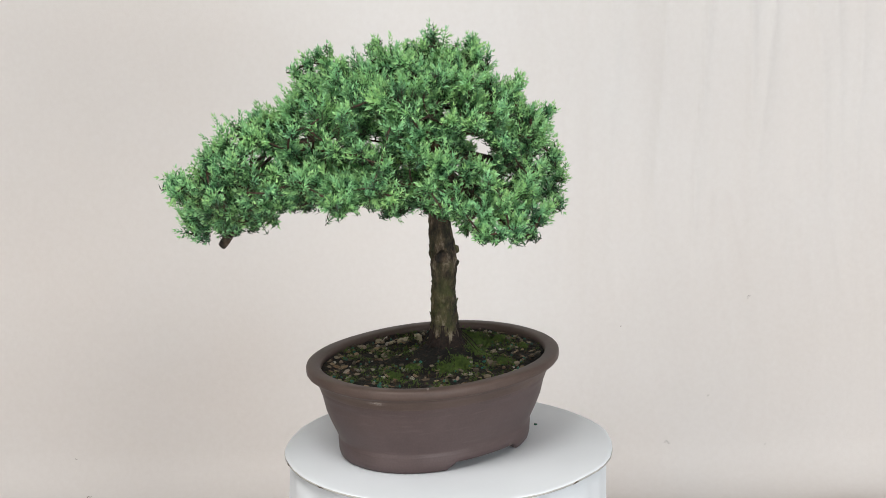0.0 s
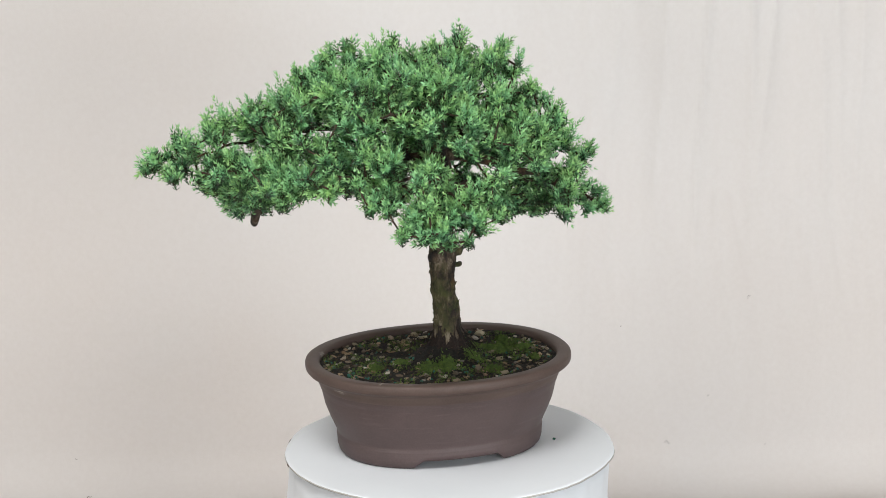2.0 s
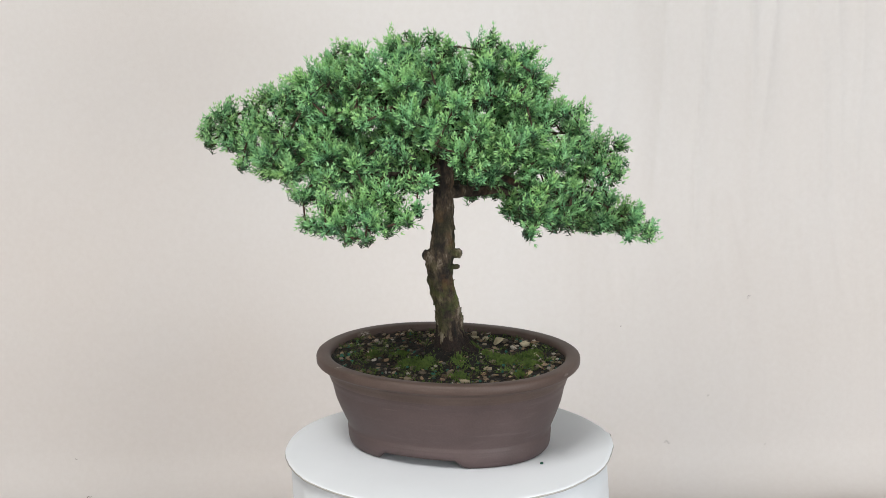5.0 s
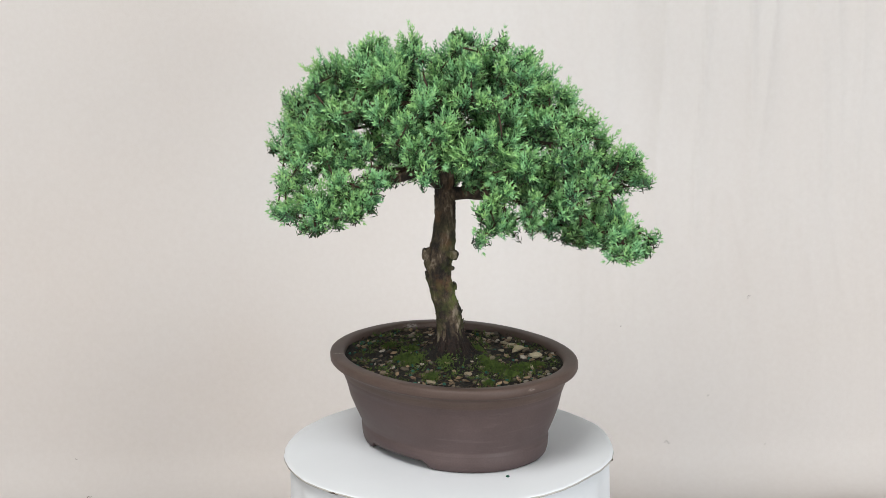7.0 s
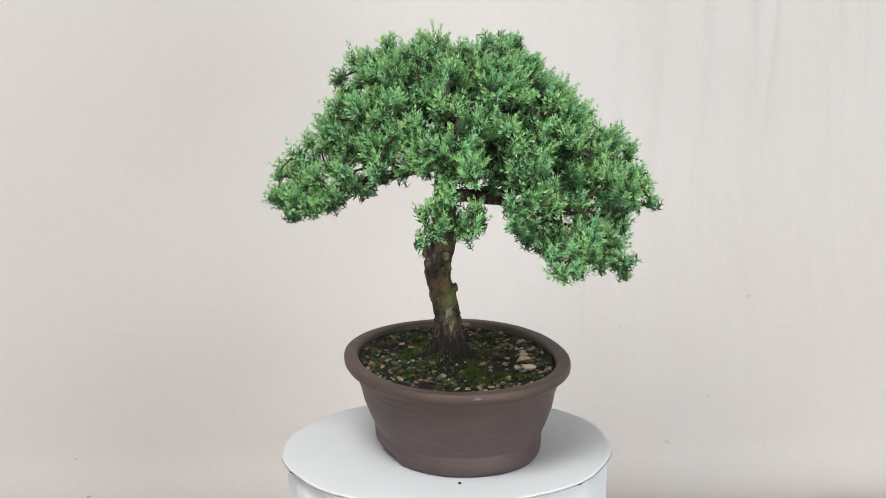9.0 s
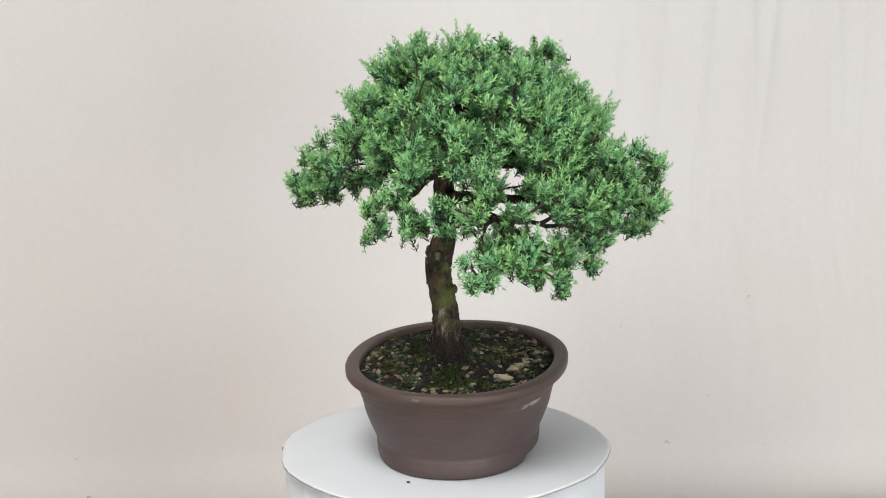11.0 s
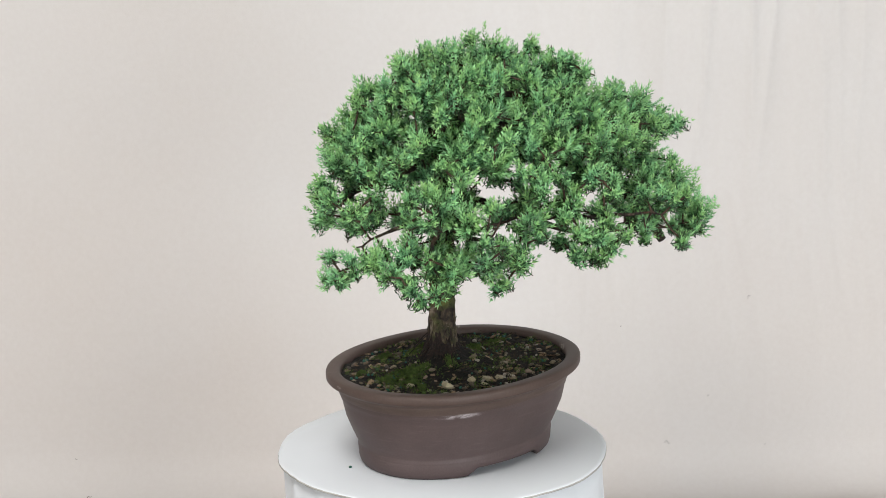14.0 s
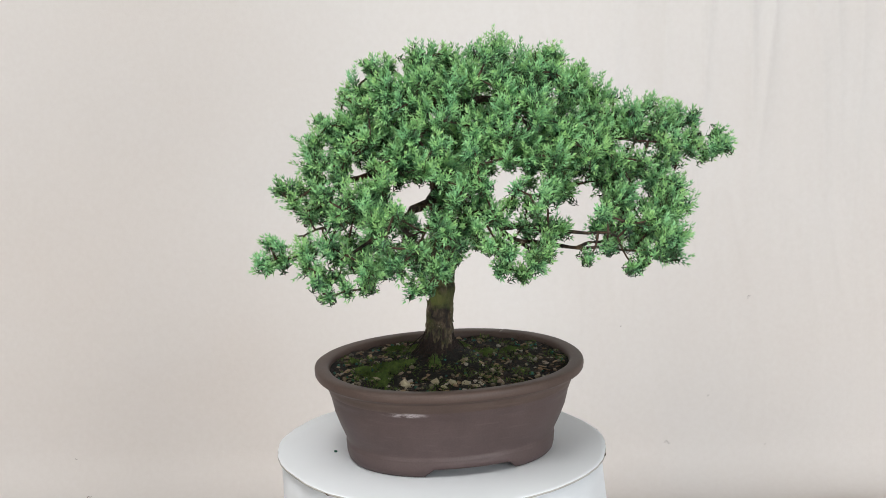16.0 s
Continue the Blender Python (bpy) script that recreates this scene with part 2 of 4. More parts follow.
# ---- turntable ----
def build_turntable():
    stand = tagged(new("turntable"), "round white card-topped turntable with ragged cut edge", "turntable")
    cx, cy, R, n = 0.0026, 0.0026, 0.154, 180

    def edge(a):
        return R + 0.0030 * noise.noise(Vector((math.cos(a) * 2.2, math.sin(a) * 2.2, 3.0))) + 0.0007 * noise.noise(Vector((math.cos(a) * 14, math.sin(a) * 14, 0.0)))

    bm = bmesh.new()
    rings = []
    for k, (inset, z) in enumerate(((0.155, 0.0), (0.10, 0.0), (0.05, 0.0), (0.004, 0.0), (0.0004, -0.0006), (0.0, -0.0022), (0.003, -0.003))):
        ring = []
        for i in range(n):
            a = 2 * math.pi * i / n
            r = max(0.0005, edge(a) - inset)
            lift = 0.0008 * noise.noise(Vector((math.cos(a) * 3, math.sin(a) * 3, 7.0))) * (1 if inset < 0.01 else 0)
            ring.append(bm.verts.new((cx + r * math.cos(a), cy + r * math.sin(a), z + lift - 0.002)))
        rings.append(ring)
    for k, (r0, r1) in enumerate(zip(rings, rings[1:])):
        for i in range(n):
            f = bm.faces.new((r0[i], r0[(i + 1) % n], r1[(i + 1) % n], r1[i]))
            f.material_index = 1 if k >= 4 else 0
    bm.faces.new(rings[0])
    part("card_disc", bm, [PAPER, PAPER_EDGE], stand, "white card disc with a ragged cut edge")
    bm = bmesh.new()
    rings = []
    for k in range(13):
        z = -0.0052 - (-TABLE - 0.010) * k / 12
        ring = []
        for i in range(n):
            a = 2 * math.pi * i / n
            r = 0.1480 + 0.0050 * noise.noise(Vector((math.cos(a) * 5, math.sin(a) * 5, z * 9))) + 0.0012 * noise.noise(Vector((math.cos(a) * 16, math.sin(a) * 16, z * 30)))
            flare = max(0.0, math.cos(a - radians(205))) ** 40
            r += flare * 0.009 * min(1, k / 3)
            ring.append(bm.verts.new((cx + r * math.cos(a), cy + r * math.sin(a), z)))
        rings.append(ring)
    for r0, r1 in zip(rings, rings[1:]):
        for i in range(n):
            bm.faces.new((r0[i], r0[(i + 1) % n], r1[(i + 1) % n], r1[i]))
    bm.faces.new(rings[0]); bm.faces.new(rings[-1])
    part("paper_skirt", bm, PAPER, stand, "crumpled white paper wrapped round the base")
    # small dark tears along the rim of the card
    for a, long in ((196, 0.009), (222, 0.007), (318, 0.010), (75, 0.006)):
        bm = bmesh.new()
        pts = []
        for k in range(5):
            b = radians(a) + (k / 4 - 0.5) * long / R
            r = edge(b) + 0.0002
            pts.append(Vector((cx + r * math.cos(b), cy + r * math.sin(b), -0.0036 + 0.0005 * math.sin(k * 2.1 + a))))
        tube(bm, pts, [0.0002, 0.0005, 0.0006, 0.0004, 0.0002], 5)
        part("tear", bm, TWIG, stand, "dark tear in the card edge")
    return stand


TURNTABLE = build_turntable()

# ---- pot ----
POT = pose(-0.0095, 0.0082, 0.0, 0, 0, 41.4)
POT_A, POT_B = 0.1248, 0.1022


def pot_ring(inset, n=128, power=2.14):
    """A rounded oval, inset from the rim's outer edge."""
    ring = []
    for i in range(n):
        a = 2 * math.pi * i / n
        c, s = math.cos(a), math.sin(a)
        ring.append(((POT_A - inset) * math.copysign(abs(c) ** (2 / power), c), (POT_B - inset) * math.copysign(abs(s) ** (2 / power), s)))
    return ring


def loft(bm, profile, notch=False, n=128):
    rings = []
    for inset, z in profile:
        ring = []
        for x, y in pot_ring(inset, n):
            zz = z
            if notch:
                open_ = min(1.0, max(0.0, (0.043 - abs(x)) / 0.007)) if abs(y) > 0.03 else 0.0
                zz = max(z, -0.002 + 0.0085 * open_) if z < 0.0065 else z
            wob = 0.0006 * noise.noise(Vector((x * 22, y * 22, zz * 30)))
            ring.append(bm.verts.new(POT @ Vector((x * (1 + wob * 6), y * (1 + wob * 6), zz))))
        rings.append(ring)
    for r0, r1 in zip(rings, rings[1:]):
        for i in range(n):
            bm.faces.new((r0[i], r0[(i + 1) % n], r1[(i + 1) % n], r1[i]))
    return rings


def build_pot():
    pot = tagged(new("bonsai_pot"), "oval unglazed brown clay bonsai pot with a thick lip", "pot")
    bm = bmesh.new()
    rings = loft(bm, [(0.0150, 0.0755), (0.0122, 0.0752), (0.0110, 0.0735), (0.0112, 0.070), (0.0124, 0.0625), (0.0131, 0.0602), (0.0141, 0.0586), (0.0147, 0.055), (0.0172, 0.044),
                      (0.0213, 0.033), (0.0256, 0.023), (0.0277, 0.0185), (0.0280, 0.0165), (0.0272, 0.0148), (0.0273, 0.013)])
    bm.faces.new(rings[0])
    part("body", bm, CLAY, pot)
    bm = bmesh.new()
    rings = loft(bm, [(0.0277, 0.0132), (0.0275, 0.011), (0.0278, 0.0055), (0.0290, 0.0010), (0.0312, -0.0016), (0.0355, -0.002), (0.052, -0.002), (0.054, 0.005)], notch=True)
    bm.faces.new(rings[-1])
    part("foot", bm, CLAY, pot, "two low curved feet under the pot")
    bm = bmesh.new()
    rings = loft(bm, [(0.0126, 0.0640), (0.0113, 0.0652), (0.0106, 0.0690), (0.0096, 0.0722), (0.0072, 0.0744), (0.0036, 0.0760), (0.0012, 0.0772), (0.0002, 0.0786), (0.0, 0.0805), (0.0, 0.0835), (0.0005, 0.0850), (0.0018, 0.0859), (0.0045, 0.0863), (0.0095, 0.0861), (0.0118, 0.0856), (0.0129, 0.0844), (0.0136, 0.080), (0.0142, 0.070)])
    part("rim", bm, WORN_CLAY, pot, "thick rounded clay lip, paler with wear")
    return pot


BONSAI_POT = build_pot()


# ---- soil, gravel and moss ----
def soil_height(x, y):
    q = POT.inverted() @ Vector((x, y, 0))
    r = math.sqrt((q.x / (POT_A - 0.0136)) ** 2 + (q.y / (POT_B - 0.0136)) ** 2)
    d = math.hypot(x - 0.001, y - 0.005)
    return 0.0806 + 0.003 * max(0, 1 - r) + 0.018 * math.exp(-(d / 0.027) ** 2) + 0.0022 * noise.noise(Vector((x * 70, y * 70, 0.3))) + 0.0014 * noise.noise(Vector((x * 190, y * 190, 2.3)))


def in_pot(x, y, margin=0.0):
    q = POT.inverted() @ Vector((x, y, 0))
    return abs(q.x / (POT_A - 0.0142 - margin)) ** 2.14 + abs(q.y / (POT_B - 0.0142 - margin)) ** 2.14 < 1


def build_soil():
    soil = tagged(new("potting_soil"), "dark damp soil mound scattered with gravel and moss", "soil")
    bm = bmesh.new()
    n, rings = 128, []
    for k in range(42):
        u = (k + 0.3) / 41.3
        ring = []
        for x, y in pot_ring(0.0136, n):
            w = POT @ Vector((x * u, y * u, 0))
            ring.append(bm.verts.new((w.x, w.y, soil_height(w.x, w.y))))
        rings.append(ring)
    rings.append([bm.verts.new((v.co.x, v.co.y, 0.0725)) for v in rings[-1]])
    for r0, r1 in zip(rings, rings[1:]):
        for i in range(n):
            bm.faces.new((r0[i], r0[(i + 1) % n], r1[(i + 1) % n], r1[i]))
    bm.faces.new(rings[0])
    part("soil_bed", bm, SOIL, soil)
    return soil


POTTING_SOIL = build_soil()


def stone_mesh(name, seed, flat, mat, fine=1):
    rnd = random.Random(seed)
    bm = bmesh.new()
    bmesh.ops.create_icosphere(bm, subdivisions=fine, radius=1)
    off = Vector((rnd.uniform(0, 9), rnd.uniform(0, 9), 0))
    for v in bm.verts:
        v.co *= 1 + 0.45 * noise.noise(v.co * 1.1 + off)
        v.co.z *= flat
        v.co.x *= 1.25
    me = bpy.data.meshes.new(name)
    bm.to_mesh(me)
    bm.free()
    me.polygons.foreach_set("use_smooth", [fine > 1] * len(me.polygons))
    me.materials.append(mat)
    return me


def scatter_gravel():
    rnd = random.Random(11)
    stones = [stone_mesh("pebble", k, 0.62, STONE) for k in range(6)]
    chips = [stone_mesh("bark_chip", 20 + k, 0.22, CHIP) for k in range(3)]
    pellets = [stone_mesh("pellet", 40 + k, 0.95, PELLET) for k in range(2)]
    pale = [stone_mesh("pebble", 60 + k, 0.5, PALE_STONE) for k in range(3)]

    def lay(name, me, x, y, size, sink=0.25):
        ob = new(name, me)
        ob.parent = POTTING_SOIL
        ob.matrix_basis = pose(x, y, soil_height(x, y) + size * sink, rnd.uniform(-25, 25), rnd.uniform(-25, 25), rnd.uniform(0, 360)) @ Matrix.Diagonal((size, size * rnd.uniform(0.7, 1.0), size, 1))

    for x, y, s in ((-0.0245, 0.069, 0.0072), (-0.0396, 0.063, 0.0062), (-0.050, 0.058, 0.0050), (-0.0027, 0.086, 0.0075), (-0.036, 0.074, 0.0035), (-0.095, 0.055, 0.0055), (-0.105, 0.035, 0.0055), (-0.086, 0.066, 0.005), (0.03, 0.078, 0.0045)):
        if in_pot(x, y, 0.004):
            lay("pebble", rnd.choice(pale), x, y, s * 0.85, 0.35)
    count = 0
    while count < 520:
        x, y = rnd.uniform(-0.13, 0.12), rnd.uniform(-0.12, 0.13)
        if not in_pot(x, y, 0.003) or math.hypot(x, y - 0.005) < 0.024:
            continue
        q = POT.inverted() @ Vector((x, y, 0))
        edge = math.sqrt((q.x / POT_A) ** 2 + (q.y / POT_B) ** 2)
        if rnd.random() > 0.25 + 0.85 * edge:
            continue
        kind = rnd.random()
        if kind < 0.55:
            lay("pebble", rnd.choice(stones), x, y, rnd.uniform(0.0012, 0.0025) * (1.5 if rnd.random() < 0.18 else 1))
        elif kind < 0.82:
            lay("bark_chip", rnd.choice(chips), x, y, rnd.uniform(0.0016, 0.0034))
        else:
            lay("pellet", rnd.choice(pellets), x, y, rnd.uniform(0.0012, 0.0019))
        count += 1


def moss_patch(x, y, radius, blades, seed):
    rnd = random.Random(seed)
    verts, faces = [], []
    for _ in range(blades):
        a, r = rnd.uniform(0, 2 * math.pi), radius * min(1.6, abs(rnd.gauss(0, 0.55)))
        r *= 0.75 + 0.5 * noise.noise(Vector((math.cos(a) * 1.5, math.sin(a) * 1.5, seed)))
        px, py = x + r * math.cos(a), y + r * math.sin(a)
        if not in_pot(px, py, 0.002):
            continue
        high = 0.0042 * max(0.1, 1 - (r / radius) ** 2 * 0.7) * (0.8 + 0.4 * noise.noise(Vector((px * 160, py * 160, 1))))
        base = Vector((px, py, soil_height(px, py) + rnd.random() * high))
        d = Vector((rnd.gauss(0, 0.7), rnd.gauss(0, 0.7), 1)).normalized()
        s = d.orthogonal().normalized() * 0.00045
        tip = base + d * rnd.uniform(0.0015, 0.003)
        k = len(verts)
        verts += [base - s, base + s, (base + tip) / 2 + s * 1.3, tip]
        faces += [(k, k + 1, k + 2), (k, k + 2, k + 3)]
    me = raw_mesh("moss_patch", verts, faces)
    link_mesh("moss_patch", me, [MOSS], POTTING_SOIL, "bright green moss tuft")


def scatter_litter():
    """Dry needles and crumbs of moss over the whole soil."""
    for name, mat, count, seed, low, high in (("needle_litter", LITTER, 1300, 31, 0.003, 0.008), ("moss_strand", MOSS, 2600, 32, 0.002, 0.004)):
        rnd = random.Random(seed)
        verts, faces = [], []
        while len(faces) < count:
            x, y = rnd.uniform(-0.13, 0.12), rnd.uniform(-0.12, 0.13)
            if not in_pot(x, y, 0.003) or noise.noise(Vector((x * 45, y * 45, seed))) < (0.05 if seed == 32 else -0.3):
                continue
            a = rnd.uniform(0, 6.28)
            d = Vector((math.cos(a), math.sin(a), rnd.uniform(-0.05, 0.5 if seed == 31 else 1.2))).normalized()
            s = Vector((-d.y, d.x, rnd.uniform(-0.5, 0.5))).normalized() * 0.0006
            base = Vector((x, y, soil_height(x, y) + rnd.uniform(0.0002, 0.0022)))
            k, n = len(verts), rnd.uniform(low, high)
            verts += [base, base + d * n * 0.5 + s, base + d * n, base + d * n * 0.5 - s]
            faces.append((k, k + 1, k + 2, k + 3))
        ob = link_mesh(name, raw_mesh(name, verts, faces), [mat], POTTING_SOIL)
        tagged(ob, kind="stuff")


# ---- the tree ----
BRANCHES = []


def grow_branch(height, clumps):
    BRANCHES.append((height, clumps))


# each branch: height at which it leaves the trunk, and its pads of foliage (x, y, z, radius)
grow_branch(0.322, [(-0.017, 0.002, 0.352, 0.0200), (0.010, 0.019, 0.349, 0.0196), (-0.014, 0.018, 0.373, 0.0057), (0.022, 0.010, 0.329, 0.0108), (-0.003, 0.026, 0.294, 0.0147), (-0.029, 0.018, 0.328, 0.0200), (0.018, 0.030, 0.329, 0.0111), (0.002, 0.042, 0.369, 0.0140), (-0.039, 0.022, 0.358, 0.0182), (-0.009, 0.057, 0.353, 0.0200), (0.002, 0.058, 0.329, 0.0131), (-0.006, 0.058, 0.377, 0.0060)])
grow_branch(0.322, [(-0.006, -0.014, 0.313, 0.0077), (0.014, -0.014, 0.369, 0.0080), (0.018, -0.010, 0.341, 0.0115), (-0.018, -0.014, 0.333, 0.0106), (0.018, -0.018, 0.325, 0.0104), (0.014, -0.022, 0.297, 0.0101), (0.034, -0.018, 0.333, 0.0116), (-0.010, -0.038, 0.329, 0.0087), (0.005, -0.041, 0.305, 0.0145), (0.005, -0.045, 0.353, 0.0183), (0.030, -0.042, 0.353, 0.0120), (0.027, -0.049, 0.326, 0.0192), (0.051, -0.035, 0.313, 0.0153), (0.026, -0.058, 0.353, 0.0120), (0.054, -0.054, 0.325, 0.0140)])
grow_branch(0.301, [(0.018, 0.010, 0.281, 0.0077), (0.030, 0.014, 0.305, 0.0093), (0.014, 0.034, 0.281, 0.0122), (0.038, -0.010, 0.305, 0.0104), (0.054, 0.002, 0.317, 0.0106), (0.054, 0.026, 0.265, 0.0069), (0.066, -0.006, 0.273, 0.0080), (0.055, 0.037, 0.292, 0.0184), (0.067, 0.009, 0.293, 0.0178), (0.066, -0.014, 0.337, 0.0113), (0.070, 0.006, 0.321, 0.0118), (0.070, -0.026, 0.321, 0.0099), (0.070, -0.038, 0.301, 0.0102), (0.082, -0.002, 0.313, 0.0120), (0.083, -0.017, 0.294, 0.0176), (0.089, 0.025, 0.296, 0.0180), (0.102, -0.014, 0.277, 0.0080), (0.102, 0.042, 0.309, 0.0060)])
grow_branch(0.269, [(0.001, -0.021, 0.272, 0.0144), (-0.002, -0.046, 0.257, 0.0061), (-0.026, -0.050, 0.285, 0.0104), (0.030, -0.050, 0.261, 0.0098), (-0.010, -0.066, 0.249, 0.0076), (0.026, -0.066, 0.249, 0.0109), (-0.022, -0.074, 0.277, 0.0094), (0.030, -0.074, 0.281, 0.0105), (-0.003, -0.083, 0.284, 0.0146), (0.022, -0.086, 0.277, 0.0101), (0.014, -0.090, 0.249, 0.0124)])
grow_branch(0.273, [(-0.010, 0.001, 0.272, 0.0168), (-0.006, 0.022, 0.265, 0.0099), (-0.029, 0.035, 0.301, 0.0179), (-0.034, 0.030, 0.277, 0.0120), (-0.022, 0.042, 0.249, 0.0115), (-0.046, 0.022, 0.285, 0.0119), (-0.018, 0.058, 0.285, 0.0133), (-0.066, 0.038, 0.237, 0.0080), (-0.050, 0.062, 0.273, 0.0106), (-0.078, 0.018, 0.293, 0.0112), (-0.035, 0.075, 0.289, 0.0193), (-0.070, 0.050, 0.301, 0.0111), (-0.046, 0.074, 0.245, 0.0075), (-0.070, 0.054, 0.237, 0.0105), (-0.070, 0.058, 0.261, 0.0056), (-0.086, 0.038, 0.285, 0.0081), (-0.078, 0.070, 0.249, 0.0108)])
grow_branch(0.322, [(0.034, 0.030, 0.361, 0.0080), (0.025, 0.045, 0.310, 0.0137), (0.050, 0.022, 0.337, 0.0127), (0.042, 0.038, 0.333, 0.0102), (0.030, 0.062, 0.361, 0.0140), (0.013, 0.077, 0.349, 0.0194), (0.051, 0.061, 0.318, 0.0175), (0.074, 0.038, 0.337, 0.0060), (0.030, 0.078, 0.369, 0.0080), (0.042, 0.075, 0.350, 0.0160), (0.070, 0.050, 0.333, 0.0070), (0.079, 0.054, 0.304, 0.0200)])
grow_branch(0.279, [(-0.026, -0.010, 0.293, 0.0124), (-0.030, -0.026, 0.265, 0.0076), (-0.042, -0.014, 0.293, 0.0114), (-0.042, -0.018, 0.265, 0.0059), (-0.046, -0.034, 0.277, 0.0086), (-0.066, -0.018, 0.281, 0.0112), (-0.050, -0.050, 0.281, 0.0104), (-0.082, -0.006, 0.301, 0.0086), (-0.078, -0.034, 0.273, 0.0129), (-0.086, -0.006, 0.257, 0.0086), (-0.090, -0.002, 0.273, 0.0081), (-0.066, -0.062, 0.273, 0.0101), (-0.098, -0.037, 0.272, 0.0149), (-0.119, -0.022, 0.268, 0.0168)])
grow_branch(0.322, [(-0.047, -0.026, 0.370, 0.0160), (-0.050, -0.034, 0.313, 0.0120), (-0.062, 0.001, 0.330, 0.0177), (-0.066, 0.002, 0.357, 0.0140), (-0.059, -0.034, 0.350, 0.0157), (-0.086, -0.010, 0.329, 0.0126), (-0.082, -0.034, 0.313, 0.0110), (-0.073, -0.059, 0.322, 0.0188), (-0.090, -0.037, 0.349, 0.0185)])
grow_branch(0.322, [(-0.025, -0.043, 0.306, 0.0116), (-0.025, -0.047, 0.356, 0.0200), (-0.010, -0.062, 0.313, 0.0105), (-0.002, -0.070, 0.361, 0.0100), (-0.030, -0.066, 0.373, 0.0080), (-0.014, -0.073, 0.342, 0.0179), (0.010, -0.078, 0.317, 0.0079), (0.030, -0.074, 0.325, 0.0100), (-0.034, -0.078, 0.318, 0.0168), (0.010, -0.094, 0.325, 0.0088), (0.034, -0.090, 0.321, 0.0079), (-0.035, -0.097, 0.345, 0.0200), (-0.018, -0.103, 0.320, 0.0161), (-0.026, -0.118, 0.337, 0.0100)])
grow_branch(0.265, [(0.047, -0.071, 0.257, 0.0142), (0.062, -0.062, 0.293, 0.0084), (0.054, -0.074, 0.301, 0.0079), (0.034, -0.086, 0.245, 0.0108), (0.078, -0.058, 0.269, 0.0100), (0.082, -0.062, 0.249, 0.0060), (0.042, -0.094, 0.265, 0.0060), (0.071, -0.078, 0.244, 0.0149), (0.090, -0.058, 0.277, 0.0068), (0.038, -0.102, 0.285, 0.0101), (0.022, -0.110, 0.237, 0.0100), (0.074, -0.090, 0.265, 0.0130), (0.042, -0.110, 0.229, 0.0096)])
grow_branch(0.245, [(-0.026, 0.074, 0.229, 0.0065), (-0.010, 0.078, 0.221, 0.0076), (0.022, 0.082, 0.233, 0.0057), (-0.002, 0.086, 0.213, 0.0110), (-0.002, 0.086, 0.229, 0.0110), (-0.026, 0.086, 0.213, 0.0059), (0.026, 0.086, 0.261, 0.0079), (0.034, 0.086, 0.241, 0.0075), (-0.014, 0.094, 0.237, 0.0063), (0.014, 0.098, 0.265, 0.0122), (0.026, 0.098, 0.217, 0.0117), (0.046, 0.094, 0.245, 0.0102), (0.026, 0.102, 0.253, 0.0073), (0.005, 0.107, 0.217, 0.0130), (-0.018, 0.106, 0.209, 0.0085), (-0.002, 0.118, 0.197, 0.0060), (0.022, 0.118, 0.209, 0.0114), (0.002, 0.122, 0.269, 0.0111), (0.022, 0.126, 0.245, 0.0128), (0.026, 0.130, 0.225, 0.0120), (-0.006, 0.134, 0.261, 0.0121), (0.010, 0.134, 0.273, 0.0103)])
grow_branch(0.322, [(-0.058, 0.022, 0.373, 0.0060), (-0.058, 0.042, 0.357, 0.0113), (-0.070, 0.035, 0.320, 0.0135), (-0.082, 0.038, 0.349, 0.0140), (-0.090, 0.014, 0.341, 0.0192), (-0.102, 0.018, 0.361, 0.0111), (-0.105, 0.006, 0.316, 0.0169), (-0.091, 0.057, 0.337, 0.0139), (-0.105, 0.043, 0.306, 0.0161), (-0.110, 0.030, 0.365, 0.0080), (-0.110, 0.037, 0.342, 0.0180), (-0.118, 0.014, 0.361, 0.0065), (-0.101, 0.074, 0.313, 0.0188), (-0.130, 0.018, 0.353, 0.0060), (-0.122, 0.054, 0.329, 0.0106)])
grow_branch(0.275, [(0.042, 0.050, 0.233, 0.0119), (0.070, 0.042, 0.237, 0.0070), (0.070, 0.058, 0.233, 0.0109), (0.082, 0.042, 0.249, 0.0060), (0.082, 0.046, 0.277, 0.0139), (0.082, 0.050, 0.261, 0.0065), (0.074, 0.062, 0.281, 0.0130), (0.086, 0.058, 0.233, 0.0112), (0.098, 0.054, 0.257, 0.0062), (0.082, 0.078, 0.241, 0.0083), (0.110, 0.034, 0.225, 0.0060), (0.110, 0.034, 0.249, 0.0079), (0.106, 0.046, 0.257, 0.0080), (0.106, 0.046, 0.237, 0.0140), (0.093, 0.075, 0.286, 0.0160), (0.106, 0.058, 0.265, 0.0060), (0.102, 0.078, 0.241, 0.0119), (0.102, 0.082, 0.257, 0.0056)])
grow_branch(0.301, [(0.018, 0.062, 0.297, 0.0114), (0.011, 0.070, 0.272, 0.0133), (0.027, 0.075, 0.309, 0.0125), (0.050, 0.066, 0.285, 0.0110), (0.034, 0.086, 0.293, 0.0100), (0.022, 0.098, 0.337, 0.0100), (0.046, 0.090, 0.317, 0.0135), (0.018, 0.102, 0.309, 0.0103), (0.054, 0.098, 0.281, 0.0118), (0.062, 0.098, 0.317, 0.0100), (0.014, 0.118, 0.313, 0.0094), (0.034, 0.118, 0.293, 0.0105), (0.038, 0.118, 0.277, 0.0078), (0.070, 0.106, 0.285, 0.0102), (0.070, 0.106, 0.305, 0.0064), (0.058, 0.122, 0.289, 0.0108), (0.022, 0.134, 0.309, 0.0080)])
